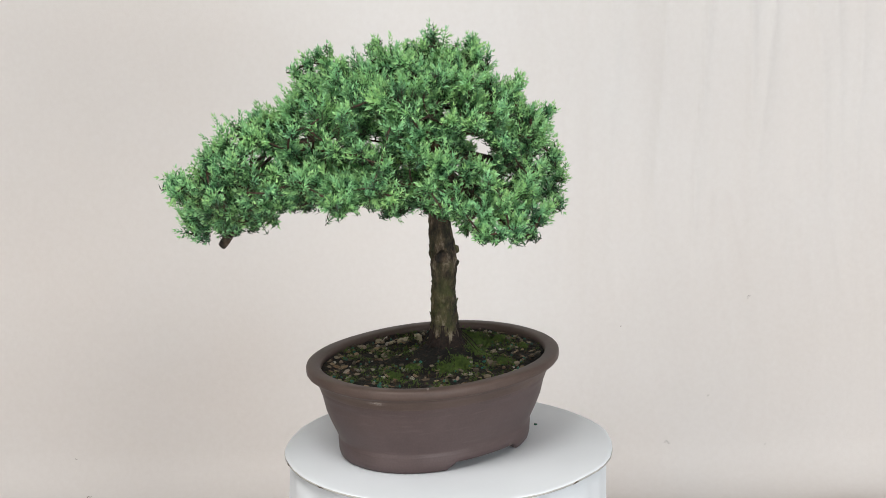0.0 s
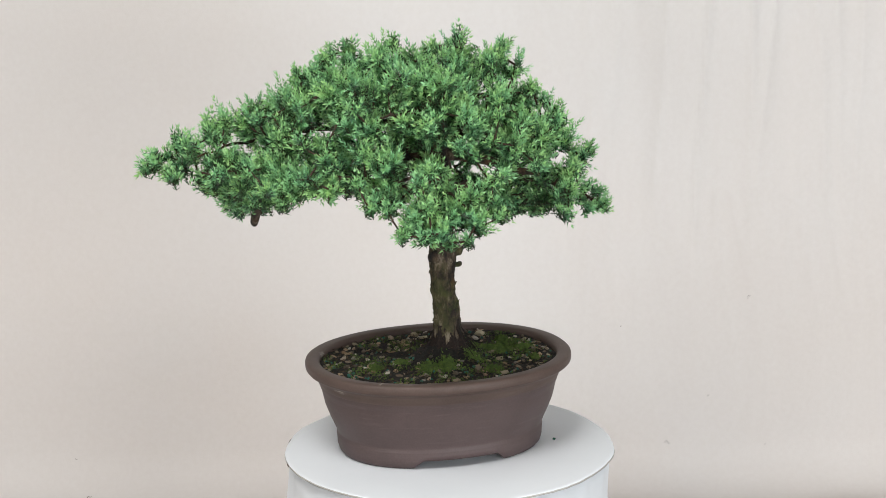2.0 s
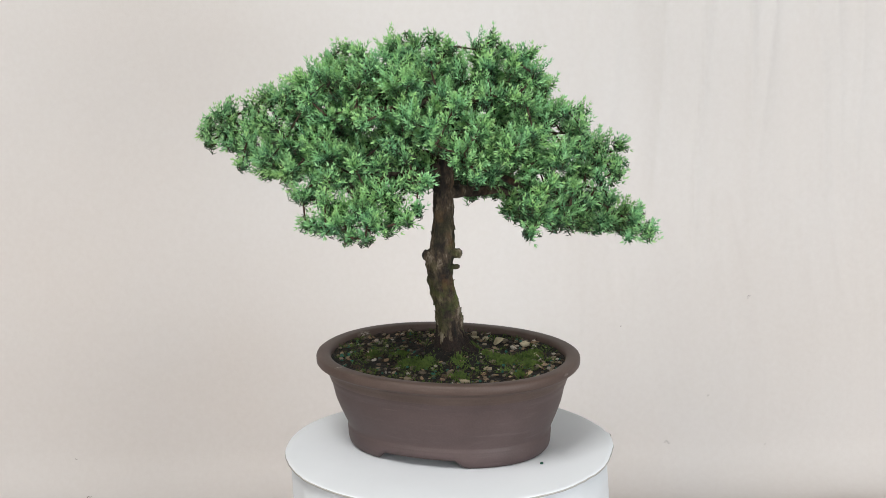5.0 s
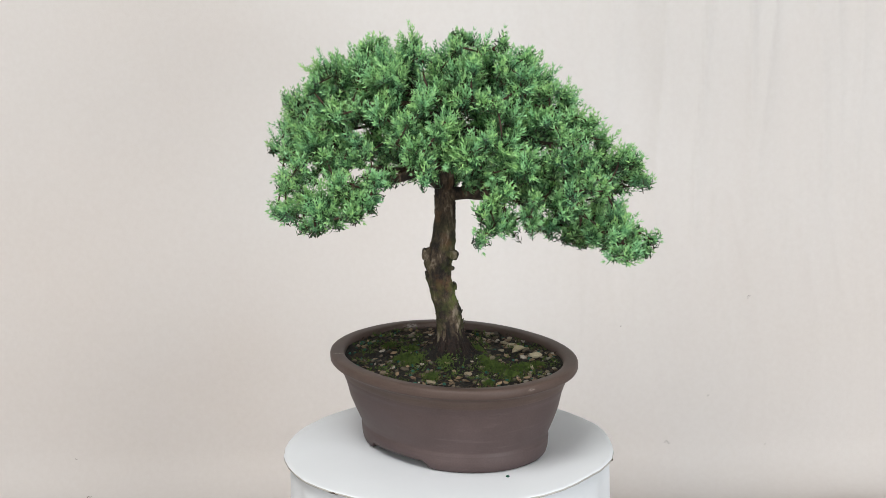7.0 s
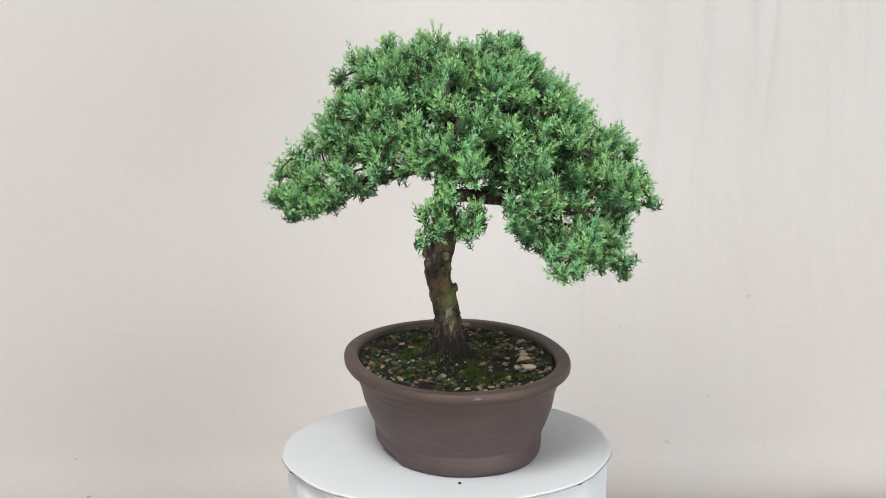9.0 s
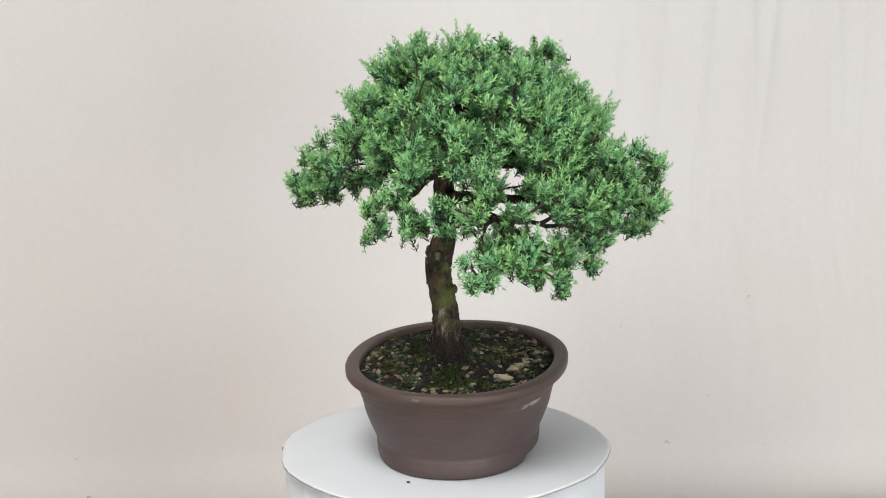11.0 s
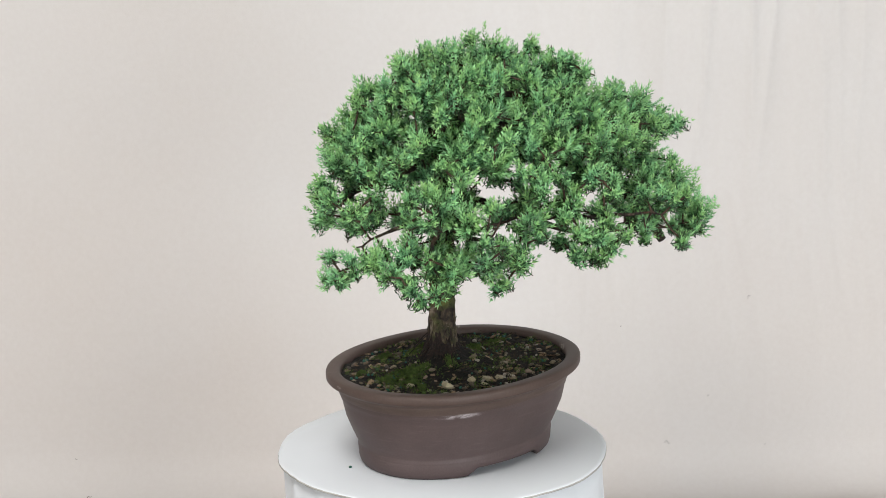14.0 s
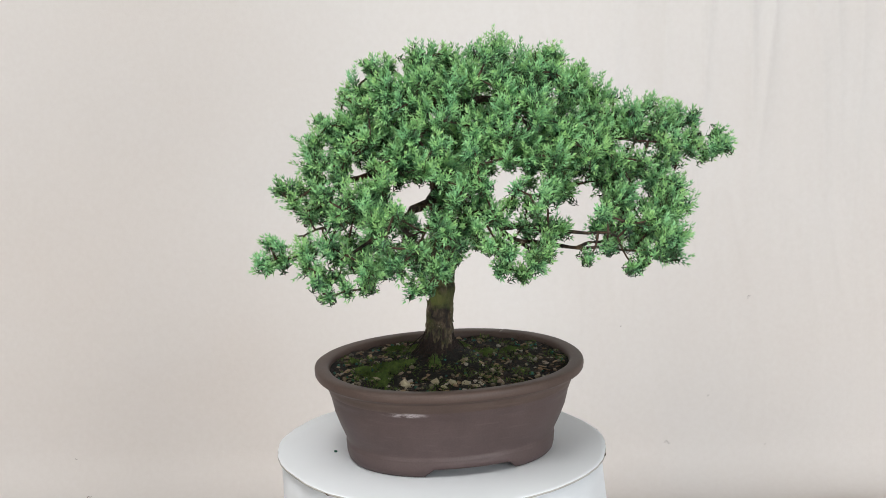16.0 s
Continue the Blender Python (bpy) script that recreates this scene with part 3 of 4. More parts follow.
grow_branch(0.322, [(-0.067, -0.063, 0.354, 0.0189), (-0.050, -0.082, 0.357, 0.0140), (-0.086, -0.054, 0.369, 0.0080), (-0.090, -0.066, 0.361, 0.0100), (-0.071, -0.090, 0.345, 0.0200), (-0.054, -0.114, 0.349, 0.0120), (-0.082, -0.110, 0.333, 0.0138)])
grow_branch(0.319, [(-0.043, 0.069, 0.350, 0.0160), (-0.013, 0.085, 0.308, 0.0168), (-0.026, 0.082, 0.361, 0.0080), (-0.014, 0.087, 0.340, 0.0200), (-0.043, 0.094, 0.329, 0.0200), (-0.074, 0.077, 0.321, 0.0200), (-0.002, 0.110, 0.333, 0.0071), (-0.050, 0.105, 0.294, 0.0196), (-0.021, 0.119, 0.298, 0.0189), (-0.030, 0.118, 0.321, 0.0140), (-0.058, 0.118, 0.313, 0.0100), (-0.002, 0.134, 0.293, 0.0071), (-0.046, 0.130, 0.293, 0.0139), (-0.018, 0.150, 0.285, 0.0113)])
grow_branch(0.285, [(-0.026, -0.090, 0.261, 0.0096), (-0.026, -0.098, 0.297, 0.0087), (-0.054, -0.086, 0.281, 0.0111), (-0.010, -0.102, 0.269, 0.0129), (0.001, -0.113, 0.290, 0.0181), (-0.070, -0.094, 0.301, 0.0106), (-0.010, -0.118, 0.257, 0.0082), (-0.042, -0.114, 0.325, 0.0122), (-0.077, -0.095, 0.270, 0.0190), (-0.018, -0.122, 0.301, 0.0117), (-0.054, -0.111, 0.276, 0.0169), (0.010, -0.130, 0.265, 0.0124), (-0.050, -0.130, 0.296, 0.0138), (-0.042, -0.134, 0.269, 0.0119), (0.002, -0.142, 0.257, 0.0055), (-0.010, -0.142, 0.277, 0.0067), (-0.070, -0.134, 0.305, 0.0100), (-0.059, -0.141, 0.278, 0.0160), (-0.085, -0.133, 0.273, 0.0200), (-0.090, -0.138, 0.309, 0.0080)])
grow_branch(0.269, [(0.061, -0.105, 0.246, 0.0200), (0.094, -0.078, 0.245, 0.0060), (0.082, -0.094, 0.237, 0.0100), (0.038, -0.123, 0.250, 0.0177), (0.042, -0.126, 0.277, 0.0100), (0.078, -0.110, 0.229, 0.0060), (0.066, -0.122, 0.229, 0.0060), (0.086, -0.110, 0.245, 0.0120), (0.018, -0.142, 0.257, 0.0080), (0.054, -0.138, 0.261, 0.0060), (0.066, -0.134, 0.241, 0.0140), (0.034, -0.146, 0.237, 0.0060), (0.050, -0.142, 0.237, 0.0100)])
grow_branch(0.312, [(-0.090, -0.066, 0.293, 0.0088), (-0.098, -0.054, 0.317, 0.0110), (-0.110, -0.030, 0.313, 0.0100), (-0.102, -0.066, 0.265, 0.0094), (-0.118, -0.030, 0.342, 0.0185), (-0.102, -0.070, 0.338, 0.0200), (-0.114, -0.050, 0.289, 0.0084), (-0.114, -0.054, 0.353, 0.0100), (-0.110, -0.082, 0.293, 0.0079), (-0.130, -0.058, 0.330, 0.0160), (-0.103, -0.098, 0.330, 0.0165), (-0.130, -0.062, 0.261, 0.0122), (-0.098, -0.114, 0.313, 0.0103), (-0.139, -0.058, 0.302, 0.0178), (-0.131, -0.087, 0.301, 0.0146), (-0.126, -0.106, 0.321, 0.0100), (-0.157, -0.083, 0.313, 0.0168)])
grow_branch(0.284, [(-0.106, 0.014, 0.281, 0.0087), (-0.110, 0.034, 0.241, 0.0093), (-0.122, 0.002, 0.257, 0.0116), (-0.126, 0.030, 0.273, 0.0102), (-0.130, 0.018, 0.261, 0.0116), (-0.118, 0.062, 0.297, 0.0131), (-0.134, 0.001, 0.320, 0.0164), (-0.137, 0.037, 0.312, 0.0189), (-0.138, 0.038, 0.265, 0.0113), (-0.134, 0.058, 0.269, 0.0107), (-0.141, 0.066, 0.298, 0.0149), (-0.158, 0.010, 0.304, 0.0193), (-0.162, 0.010, 0.269, 0.0095), (-0.162, 0.038, 0.298, 0.0160)])
grow_branch(0.237, [(-0.050, 0.090, 0.241, 0.0116), (-0.073, 0.105, 0.240, 0.0178), (-0.066, 0.110, 0.213, 0.0091), (-0.043, 0.126, 0.208, 0.0191), (-0.054, 0.126, 0.253, 0.0080), (-0.022, 0.138, 0.253, 0.0094), (-0.021, 0.145, 0.213, 0.0145), (-0.066, 0.134, 0.209, 0.0140), (-0.074, 0.130, 0.225, 0.0104), (-0.054, 0.142, 0.193, 0.0080), (-0.046, 0.154, 0.193, 0.0080), (-0.054, 0.154, 0.225, 0.0056), (-0.066, 0.150, 0.213, 0.0100), (-0.086, 0.142, 0.233, 0.0097), (-0.038, 0.162, 0.217, 0.0100), (-0.050, 0.166, 0.233, 0.0062), (-0.078, 0.158, 0.249, 0.0126), (-0.042, 0.174, 0.265, 0.0060), (-0.038, 0.190, 0.241, 0.0080)])
grow_branch(0.237, [(-0.074, 0.082, 0.221, 0.0100), (-0.086, 0.074, 0.217, 0.0079), (-0.110, 0.050, 0.225, 0.0079), (-0.118, 0.042, 0.233, 0.0077), (-0.114, 0.062, 0.257, 0.0059), (-0.102, 0.082, 0.213, 0.0064), (-0.114, 0.070, 0.237, 0.0083), (-0.138, 0.038, 0.229, 0.0064), (-0.106, 0.098, 0.217, 0.0080), (-0.138, 0.054, 0.233, 0.0082), (-0.126, 0.082, 0.217, 0.0060), (-0.138, 0.078, 0.217, 0.0080), (-0.146, 0.066, 0.233, 0.0070), (-0.138, 0.082, 0.273, 0.0101), (-0.114, 0.114, 0.213, 0.0098), (-0.142, 0.086, 0.245, 0.0105), (-0.146, 0.094, 0.233, 0.0065), (-0.130, 0.118, 0.209, 0.0075), (-0.118, 0.130, 0.213, 0.0088), (-0.142, 0.110, 0.217, 0.0122), (-0.138, 0.126, 0.209, 0.0080), (-0.146, 0.126, 0.221, 0.0100), (-0.158, 0.126, 0.229, 0.0075)])
grow_branch(0.242, [(0.058, 0.106, 0.249, 0.0110), (0.050, 0.122, 0.217, 0.0104), (0.042, 0.126, 0.205, 0.0071), (0.054, 0.122, 0.261, 0.0083), (0.078, 0.110, 0.237, 0.0100), (0.070, 0.122, 0.245, 0.0112), (0.058, 0.134, 0.269, 0.0071), (0.094, 0.114, 0.261, 0.0100), (0.062, 0.139, 0.217, 0.0149), (0.074, 0.142, 0.257, 0.0096), (0.094, 0.130, 0.265, 0.0060), (0.054, 0.162, 0.217, 0.0120), (0.086, 0.154, 0.209, 0.0120), (0.094, 0.150, 0.221, 0.0060), (0.074, 0.162, 0.209, 0.0080), (0.078, 0.162, 0.221, 0.0060), (0.098, 0.162, 0.205, 0.0100), (0.086, 0.170, 0.205, 0.0080)])
grow_branch(0.270, [(-0.078, 0.086, 0.257, 0.0128), (-0.082, 0.094, 0.277, 0.0078), (-0.082, 0.102, 0.305, 0.0125), (-0.110, 0.094, 0.301, 0.0111), (-0.106, 0.110, 0.253, 0.0114), (-0.094, 0.122, 0.289, 0.0117), (-0.085, 0.131, 0.257, 0.0183), (-0.070, 0.142, 0.289, 0.0088), (-0.118, 0.106, 0.265, 0.0065), (-0.086, 0.134, 0.281, 0.0125), (-0.102, 0.130, 0.281, 0.0074), (-0.114, 0.130, 0.257, 0.0100), (-0.086, 0.150, 0.273, 0.0100), (-0.102, 0.146, 0.249, 0.0082), (-0.130, 0.122, 0.281, 0.0088), (-0.118, 0.138, 0.237, 0.0070), (-0.150, 0.110, 0.273, 0.0088), (-0.118, 0.154, 0.237, 0.0080), (-0.150, 0.126, 0.265, 0.0085), (-0.134, 0.146, 0.233, 0.0076)])
grow_branch(0.232, [(0.006, 0.138, 0.208, 0.0189), (0.026, 0.146, 0.249, 0.0084), (0.026, 0.150, 0.197, 0.0060), (-0.014, 0.154, 0.253, 0.0126), (-0.006, 0.158, 0.193, 0.0060), (0.031, 0.158, 0.225, 0.0162), (-0.010, 0.162, 0.209, 0.0130), (0.003, 0.162, 0.269, 0.0175), (0.010, 0.166, 0.221, 0.0120), (0.030, 0.170, 0.197, 0.0060), (0.006, 0.174, 0.193, 0.0100), (0.026, 0.174, 0.273, 0.0080), (0.046, 0.170, 0.209, 0.0100), (-0.023, 0.175, 0.253, 0.0164), (0.034, 0.178, 0.209, 0.0120), (0.010, 0.182, 0.257, 0.0110), (0.018, 0.186, 0.189, 0.0059), (0.026, 0.190, 0.201, 0.0077)])
grow_branch(0.303, [(-0.139, -0.026, 0.321, 0.0144), (-0.142, -0.022, 0.281, 0.0130), (-0.158, -0.030, 0.317, 0.0137), (-0.166, -0.058, 0.321, 0.0106), (-0.178, 0.006, 0.289, 0.0108), (-0.177, -0.029, 0.310, 0.0145), (-0.190, -0.018, 0.281, 0.0096), (-0.189, -0.074, 0.306, 0.0152), (-0.198, -0.046, 0.293, 0.0076), (-0.202, -0.066, 0.293, 0.0090)])
grow_branch(0.272, [(-0.146, -0.046, 0.257, 0.0136), (-0.154, -0.030, 0.229, 0.0080), (-0.161, -0.015, 0.241, 0.0144), (-0.162, 0.006, 0.229, 0.0063), (-0.153, -0.065, 0.262, 0.0114), (-0.167, -0.021, 0.270, 0.0164), (-0.162, -0.046, 0.253, 0.0134), (-0.166, -0.034, 0.229, 0.0073), (-0.162, -0.058, 0.237, 0.0105), (-0.178, 0.005, 0.252, 0.0155), (-0.186, -0.030, 0.221, 0.0080), (-0.190, -0.022, 0.241, 0.0079), (-0.194, -0.030, 0.265, 0.0134), (-0.182, -0.074, 0.253, 0.0122), (-0.190, -0.062, 0.269, 0.0072), (-0.195, -0.055, 0.245, 0.0153), (-0.215, -0.014, 0.246, 0.0189), (-0.214, -0.034, 0.261, 0.0080), (-0.206, -0.074, 0.249, 0.0120), (-0.222, -0.038, 0.245, 0.0126)])
grow_branch(0.277, [(-0.094, -0.114, 0.261, 0.0140), (-0.113, -0.115, 0.281, 0.0198), (-0.129, -0.097, 0.265, 0.0130), (-0.150, -0.102, 0.258, 0.0137), (-0.090, -0.158, 0.269, 0.0100), (-0.138, -0.122, 0.261, 0.0086), (-0.121, -0.141, 0.285, 0.0134), (-0.162, -0.106, 0.317, 0.0100), (-0.170, -0.094, 0.249, 0.0098), (-0.142, -0.134, 0.293, 0.0108), (-0.162, -0.122, 0.289, 0.0107), (-0.142, -0.150, 0.277, 0.0080), (-0.166, -0.126, 0.265, 0.0083), (-0.162, -0.146, 0.277, 0.0103)])
grow_branch(0.261, [(-0.182, 0.046, 0.217, 0.0080), (-0.186, 0.030, 0.257, 0.0154), (-0.182, 0.050, 0.249, 0.0100), (-0.178, 0.086, 0.217, 0.0056), (-0.194, 0.086, 0.257, 0.0080), (-0.206, 0.062, 0.245, 0.0062), (-0.218, 0.046, 0.245, 0.0091), (-0.214, 0.070, 0.209, 0.0060)])
grow_branch(0.231, [(-0.194, 0.014, 0.213, 0.0086), (-0.202, -0.001, 0.226, 0.0145), (-0.210, 0.026, 0.213, 0.0069), (-0.217, 0.019, 0.240, 0.0166), (-0.214, 0.054, 0.209, 0.0088), (-0.222, 0.006, 0.213, 0.0117), (-0.230, -0.002, 0.225, 0.0140), (-0.226, 0.046, 0.217, 0.0100), (-0.233, 0.022, 0.217, 0.0160), (-0.234, 0.038, 0.233, 0.0140)])
grow_branch(0.285, [(-0.170, -0.118, 0.305, 0.0100), (-0.186, -0.094, 0.309, 0.0100), (-0.186, -0.094, 0.249, 0.0083), (-0.190, -0.094, 0.277, 0.0106), (-0.186, -0.114, 0.265, 0.0087), (-0.202, -0.102, 0.289, 0.0131), (-0.182, -0.138, 0.297, 0.0120), (-0.210, -0.090, 0.281, 0.0091), (-0.174, -0.150, 0.301, 0.0080), (-0.195, -0.134, 0.280, 0.0140), (-0.198, -0.130, 0.301, 0.0080), (-0.190, -0.154, 0.273, 0.0080), (-0.210, -0.126, 0.269, 0.0080), (-0.226, -0.106, 0.281, 0.0073), (-0.222, -0.130, 0.277, 0.0095), (-0.230, -0.118, 0.281, 0.0060), (-0.214, -0.146, 0.285, 0.0063), (-0.222, -0.146, 0.277, 0.0060)])
grow_branch(0.262, [(-0.164, 0.028, 0.231, 0.009), (-0.176, 0.023, 0.225, 0.010), (-0.190, 0.017, 0.233, 0.011), (-0.174, 0.012, 0.214, 0.009), (-0.202, -0.026, 0.225, 0.011), (-0.179, -0.006, 0.224, 0.010), (-0.205, -0.039, 0.232, 0.010), (-0.198, -0.015, 0.217, 0.010), (-0.190, 0.002, 0.212, 0.009)])


TRUNK_LINE = [(0.001, 0.008, 0.088), (0.0012, 0.0064, 0.108), (0.001, 0.0046, 0.1327), (0.0007, 0.0002, 0.1462), (0.0016, -0.0035, 0.1623), (0.0019, -0.004, 0.1758), (0.0003, 0.0, 0.1892),
              (-0.0014, 0.0028, 0.2051), (-0.0026, 0.0033, 0.2211), (-0.0014, 0.003, 0.2422), (-0.0007, 0.0034, 0.2685), (-0.004, 0.004, 0.292), (-0.010, 0.006, 0.316), (-0.014, 0.010, 0.340)]
TRUNK_WIDE = [0.0138, 0.0126, 0.0114, 0.0112, 0.0111, 0.0120, 0.0115, 0.0100, 0.0091, 0.0088, 0.0086, 0.0072, 0.0052, 0.003]


def trunk_at(z):
    for a, b in zip(TRUNK_LINE, TRUNK_LINE[1:]):
        if a[2] <= z <= b[2]:
            u = (z - a[2]) / (b[2] - a[2])
            return Vector(a).lerp(Vector(b), u)
    return Vector(TRUNK_LINE[-1])


def trunk_radius(z):
    return float(np.interp(z, [q[2] for q in TRUNK_LINE], TRUNK_WIDE))


def build_trunk(tree):
    bm = bmesh.new()
    zs = np.linspace(0.088, 0.340, 130)
    sides, rings = 48, []
    for z in zs:
        c, r0 = trunk_at(z), trunk_radius(z)
        ring = []
        for s in range(sides):
            a = 2 * math.pi * s / sides
            d = Vector((math.cos(a), math.sin(a), 0))
            ridge = noise.noise(Vector((d.x * 3.2, d.y * 3.2, z * 22))) * 0.11 + noise.noise(Vector((d.x * 7, d.y * 7, z * 110))) * 0.16 + noise.noise(Vector((d.x * 16, d.y * 16, z * 240))) * 0.07
            flare = 0.09 * math.exp(-(z - 0.088) / 0.011) * (0.5 + abs(math.sin(a * 3.5 + 1)))
            ring.append(bm.verts.new(c + d * r0 * (1 + ridge + flare)))
        rings.append(ring)
    for r0, r1 in zip(rings, rings[1:]):
        for s in range(sides):
            bm.faces.new((r0[s], r0[(s + 1) % sides], r1[(s + 1) % sides], r1[s]))
    bm.faces.new(rings[-1]); bm.faces.new(rings[0])
    part("trunk", bm, BARK, tree, "grey-brown flaking trunk with a slight bend")
    # loose curls of bark
    rnd = random.Random(5)
    bm = bmesh.new()
    for _ in range(150):
        z, a = rnd.uniform(0.108, 0.275), rnd.uniform(0, 2 * math.pi)
        d = Vector((math.cos(a), math.sin(a), 0))
        side = Vector((-d.y, d.x, 0))
        q = trunk_at(z) + d * trunk_radius(z) * rnd.uniform(0.96, 1.08)
        h, w, lift = rnd.uniform(0.002, 0.0048), rnd.uniform(0.001, 0.0026), rnd.uniform(0.0004, 0.0014)
        up = Vector((rnd.uniform(-0.2, 0.2), rnd.uniform(-0.2, 0.2), rnd.choice((-1, 1)))).normalized()
        vs = [bm.verts.new(q - side * w), bm.verts.new(q + side * w), bm.verts.new(q + up * h * 0.6 + side * w * 0.8 + d * lift * 0.4), bm.verts.new(q + up * h + d * lift), bm.verts.new(q + up * h * 0.6 - side * w * 0.8 + d * lift * 0.4)]
        bk = [bm.verts.new(v.co - d * 0.0009) for v in vs]
        bm.faces.new(vs); bm.faces.new(bk[::-1])
        for i in range(5):
            bm.faces.new((vs[i], bk[i], bk[(i + 1) % 5], vs[(i + 1) % 5]))
    tagged(part("bark_flake", bm, BARK, tree, "loose curling flakes of bark", smooth=False), kind="stuff")
    # pruned stub, with a dried piece under it
    for z, ang, out, r in ((0.184, 50, 0.0195, 0.0046), (0.172, 48, 0.0190, 0.0026), (0.183, -95, 0.0165, 0.0060), (0.150, 120, 0.0150, 0.0040)):
        bm = bmesh.new()
        d = Vector((math.cos(radians(ang)), math.sin(radians(ang)), 0.12))
        c = trunk_at(z)
        tube(bm, [c + d * (0.009 + (out - 0.009) * k / 5) for k in range(6)], [r * 1.1, r * 1.05, r, r * 1.05, r, r * 0.6], 12, 0.5, 300)
        part("pruned_stub", bm, BARK, tree, "short pruned stub of an old limb")
    # matted root crown between trunk and soil
    bm = bmesh.new()
    rings = []
    for k in range(16):
        u = k / 15
        z = 0.117 - 0.028 * u
        c = trunk_at(max(z, 0.089))
        r = trunk_radius(max(z, 0.089)) * 0.95 + 0.0065 * u ** 1.7
        ring = []
        for i in range(72):
            a = 2 * math.pi * i / 72
            ridge = 0.16 * noise.noise(Vector((math.cos(a) * 5, math.sin(a) * 5, z * 25))) + 0.12 * noise.noise(Vector((math.cos(a) * 13, math.sin(a) * 13, z * 60)))
            ring.append(bm.verts.new((c.x + math.cos(a) * r * (1 + ridge), c.y + math.sin(a) * r * (1 + ridge), z)))
        rings.append(ring)
    for r0, r1 in zip(rings, rings[1:]):
        for i in range(72):
            bm.faces.new((r0[i], r0[(i + 1) % 72], r1[(i + 1) % 72], r1[i]))
    part("root_crown", bm, ROOT, tree, "dark matted crown of fine roots")
    # fine surface roots
    rnd = random.Random(8)
    for k in range(24):
        a = rnd.uniform(0, 2 * math.pi)
        d = Vector((math.cos(a), math.sin(a), 0))
        c0 = trunk_at(0.108) + d * 0.012 + Vector((0, 0, rnd.uniform(-0.004, 0.006)))
        reach = rnd.uniform(0.006, 0.024)
        end = Vector((c0.x + d.x * reach, c0.y + d.y * reach, 0))
        end.z = soil_height(end.x, end.y) - 0.001
        mid = (c0 + end) / 2 + Vector((rnd.uniform(-0.008, 0.008), rnd.uniform(-0.008, 0.008), rnd.uniform(-0.003, 0.001)))
        bm = bmesh.new()
        pts = curve_points(c0, mid, end, 7)
        w = rnd.uniform(0.0003, 0.0008)
        tube(bm, pts, [w * (1.3 - 0.8 * i / 7) for i in range(8)], 6, 0.3, 300)
        part("root", bm, ROOT, tree)


def shoot_template(seed, low=0.017, high=0.024, sides=(1, 1, 2, 2)):
    """One leafy shoot along z: needle corners, needle tone with shade painted towards its base, all as arrays."""
    rnd = random.Random(seed)
    V, T = [], []
    axes = [(Vector((0, 0, 0)), Vector((0, 0, 1)), rnd.uniform(low, high))]
    turn = rnd.uniform(0, 6.28)
    for k in range(rnd.choice(sides)):
        a = turn + k * 2.4 + rnd.uniform(-0.4, 0.4)
        axes.append((Vector((0, 0, rnd.uniform(0.002, 0.009))), Vector((math.cos(a) * 0.75, math.sin(a) * 0.75, 0.95)).normalized(), rnd.uniform(0.007, 0.010)))
    for base, axis, long in axes:
        side = axis.orthogonal().normalized()
        up = axis.cross(side)
        whorls = max(3, int(long / 0.0025))
        for w in range(whorls):
            u = w / (whorls - 1)
            q = base + axis * long * (0.08 + 0.92 * u)
            spin = w * 1.05 + rnd.uniform(-0.2, 0.2)
            for k in range(3):
                ang = spin + k * 2.094 + rnd.uniform(-0.25, 0.25)
                out = side * math.cos(ang) + up * math.sin(ang)
                open_ = radians(58 - 26 * u * u + rnd.uniform(-7, 7))
                d = (axis * math.cos(open_) + out * math.sin(open_)).normalized()
                n = rnd.uniform(0.0052, 0.0062) * (1 - 0.25 * u)
                s = d.cross(axis).normalized() * rnd.uniform(0.00074, 0.00092)
                lift = s.cross(d).normalized() * 0.00035
                mid = q + d * n * 0.34
                V += [q, mid + s - lift, q + d * n + axis * 0.0006, mid - s - lift]
                # tone falls towards stem and needle bases: older growth and painted inner shade
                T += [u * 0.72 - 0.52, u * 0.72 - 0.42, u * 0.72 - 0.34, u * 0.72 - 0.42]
    return np.array([tuple(v) for v in V]), np.array(T)


SHOOTS = [shoot_template(100 + k) for k in range(9)]
SPRIGS = [shoot_template(200 + k, 0.009, 0.013, (0, 0, 1)) for k in range(9)]


def frame_from(direction, spin):
    d = Vector(direction).normalized()
    s = d.orthogonal().normalized()
    s = Matrix.Rotation(spin, 3, d) @ s
    u = d.cross(s)
    return np.array([tuple(s), tuple(u), tuple(d)])


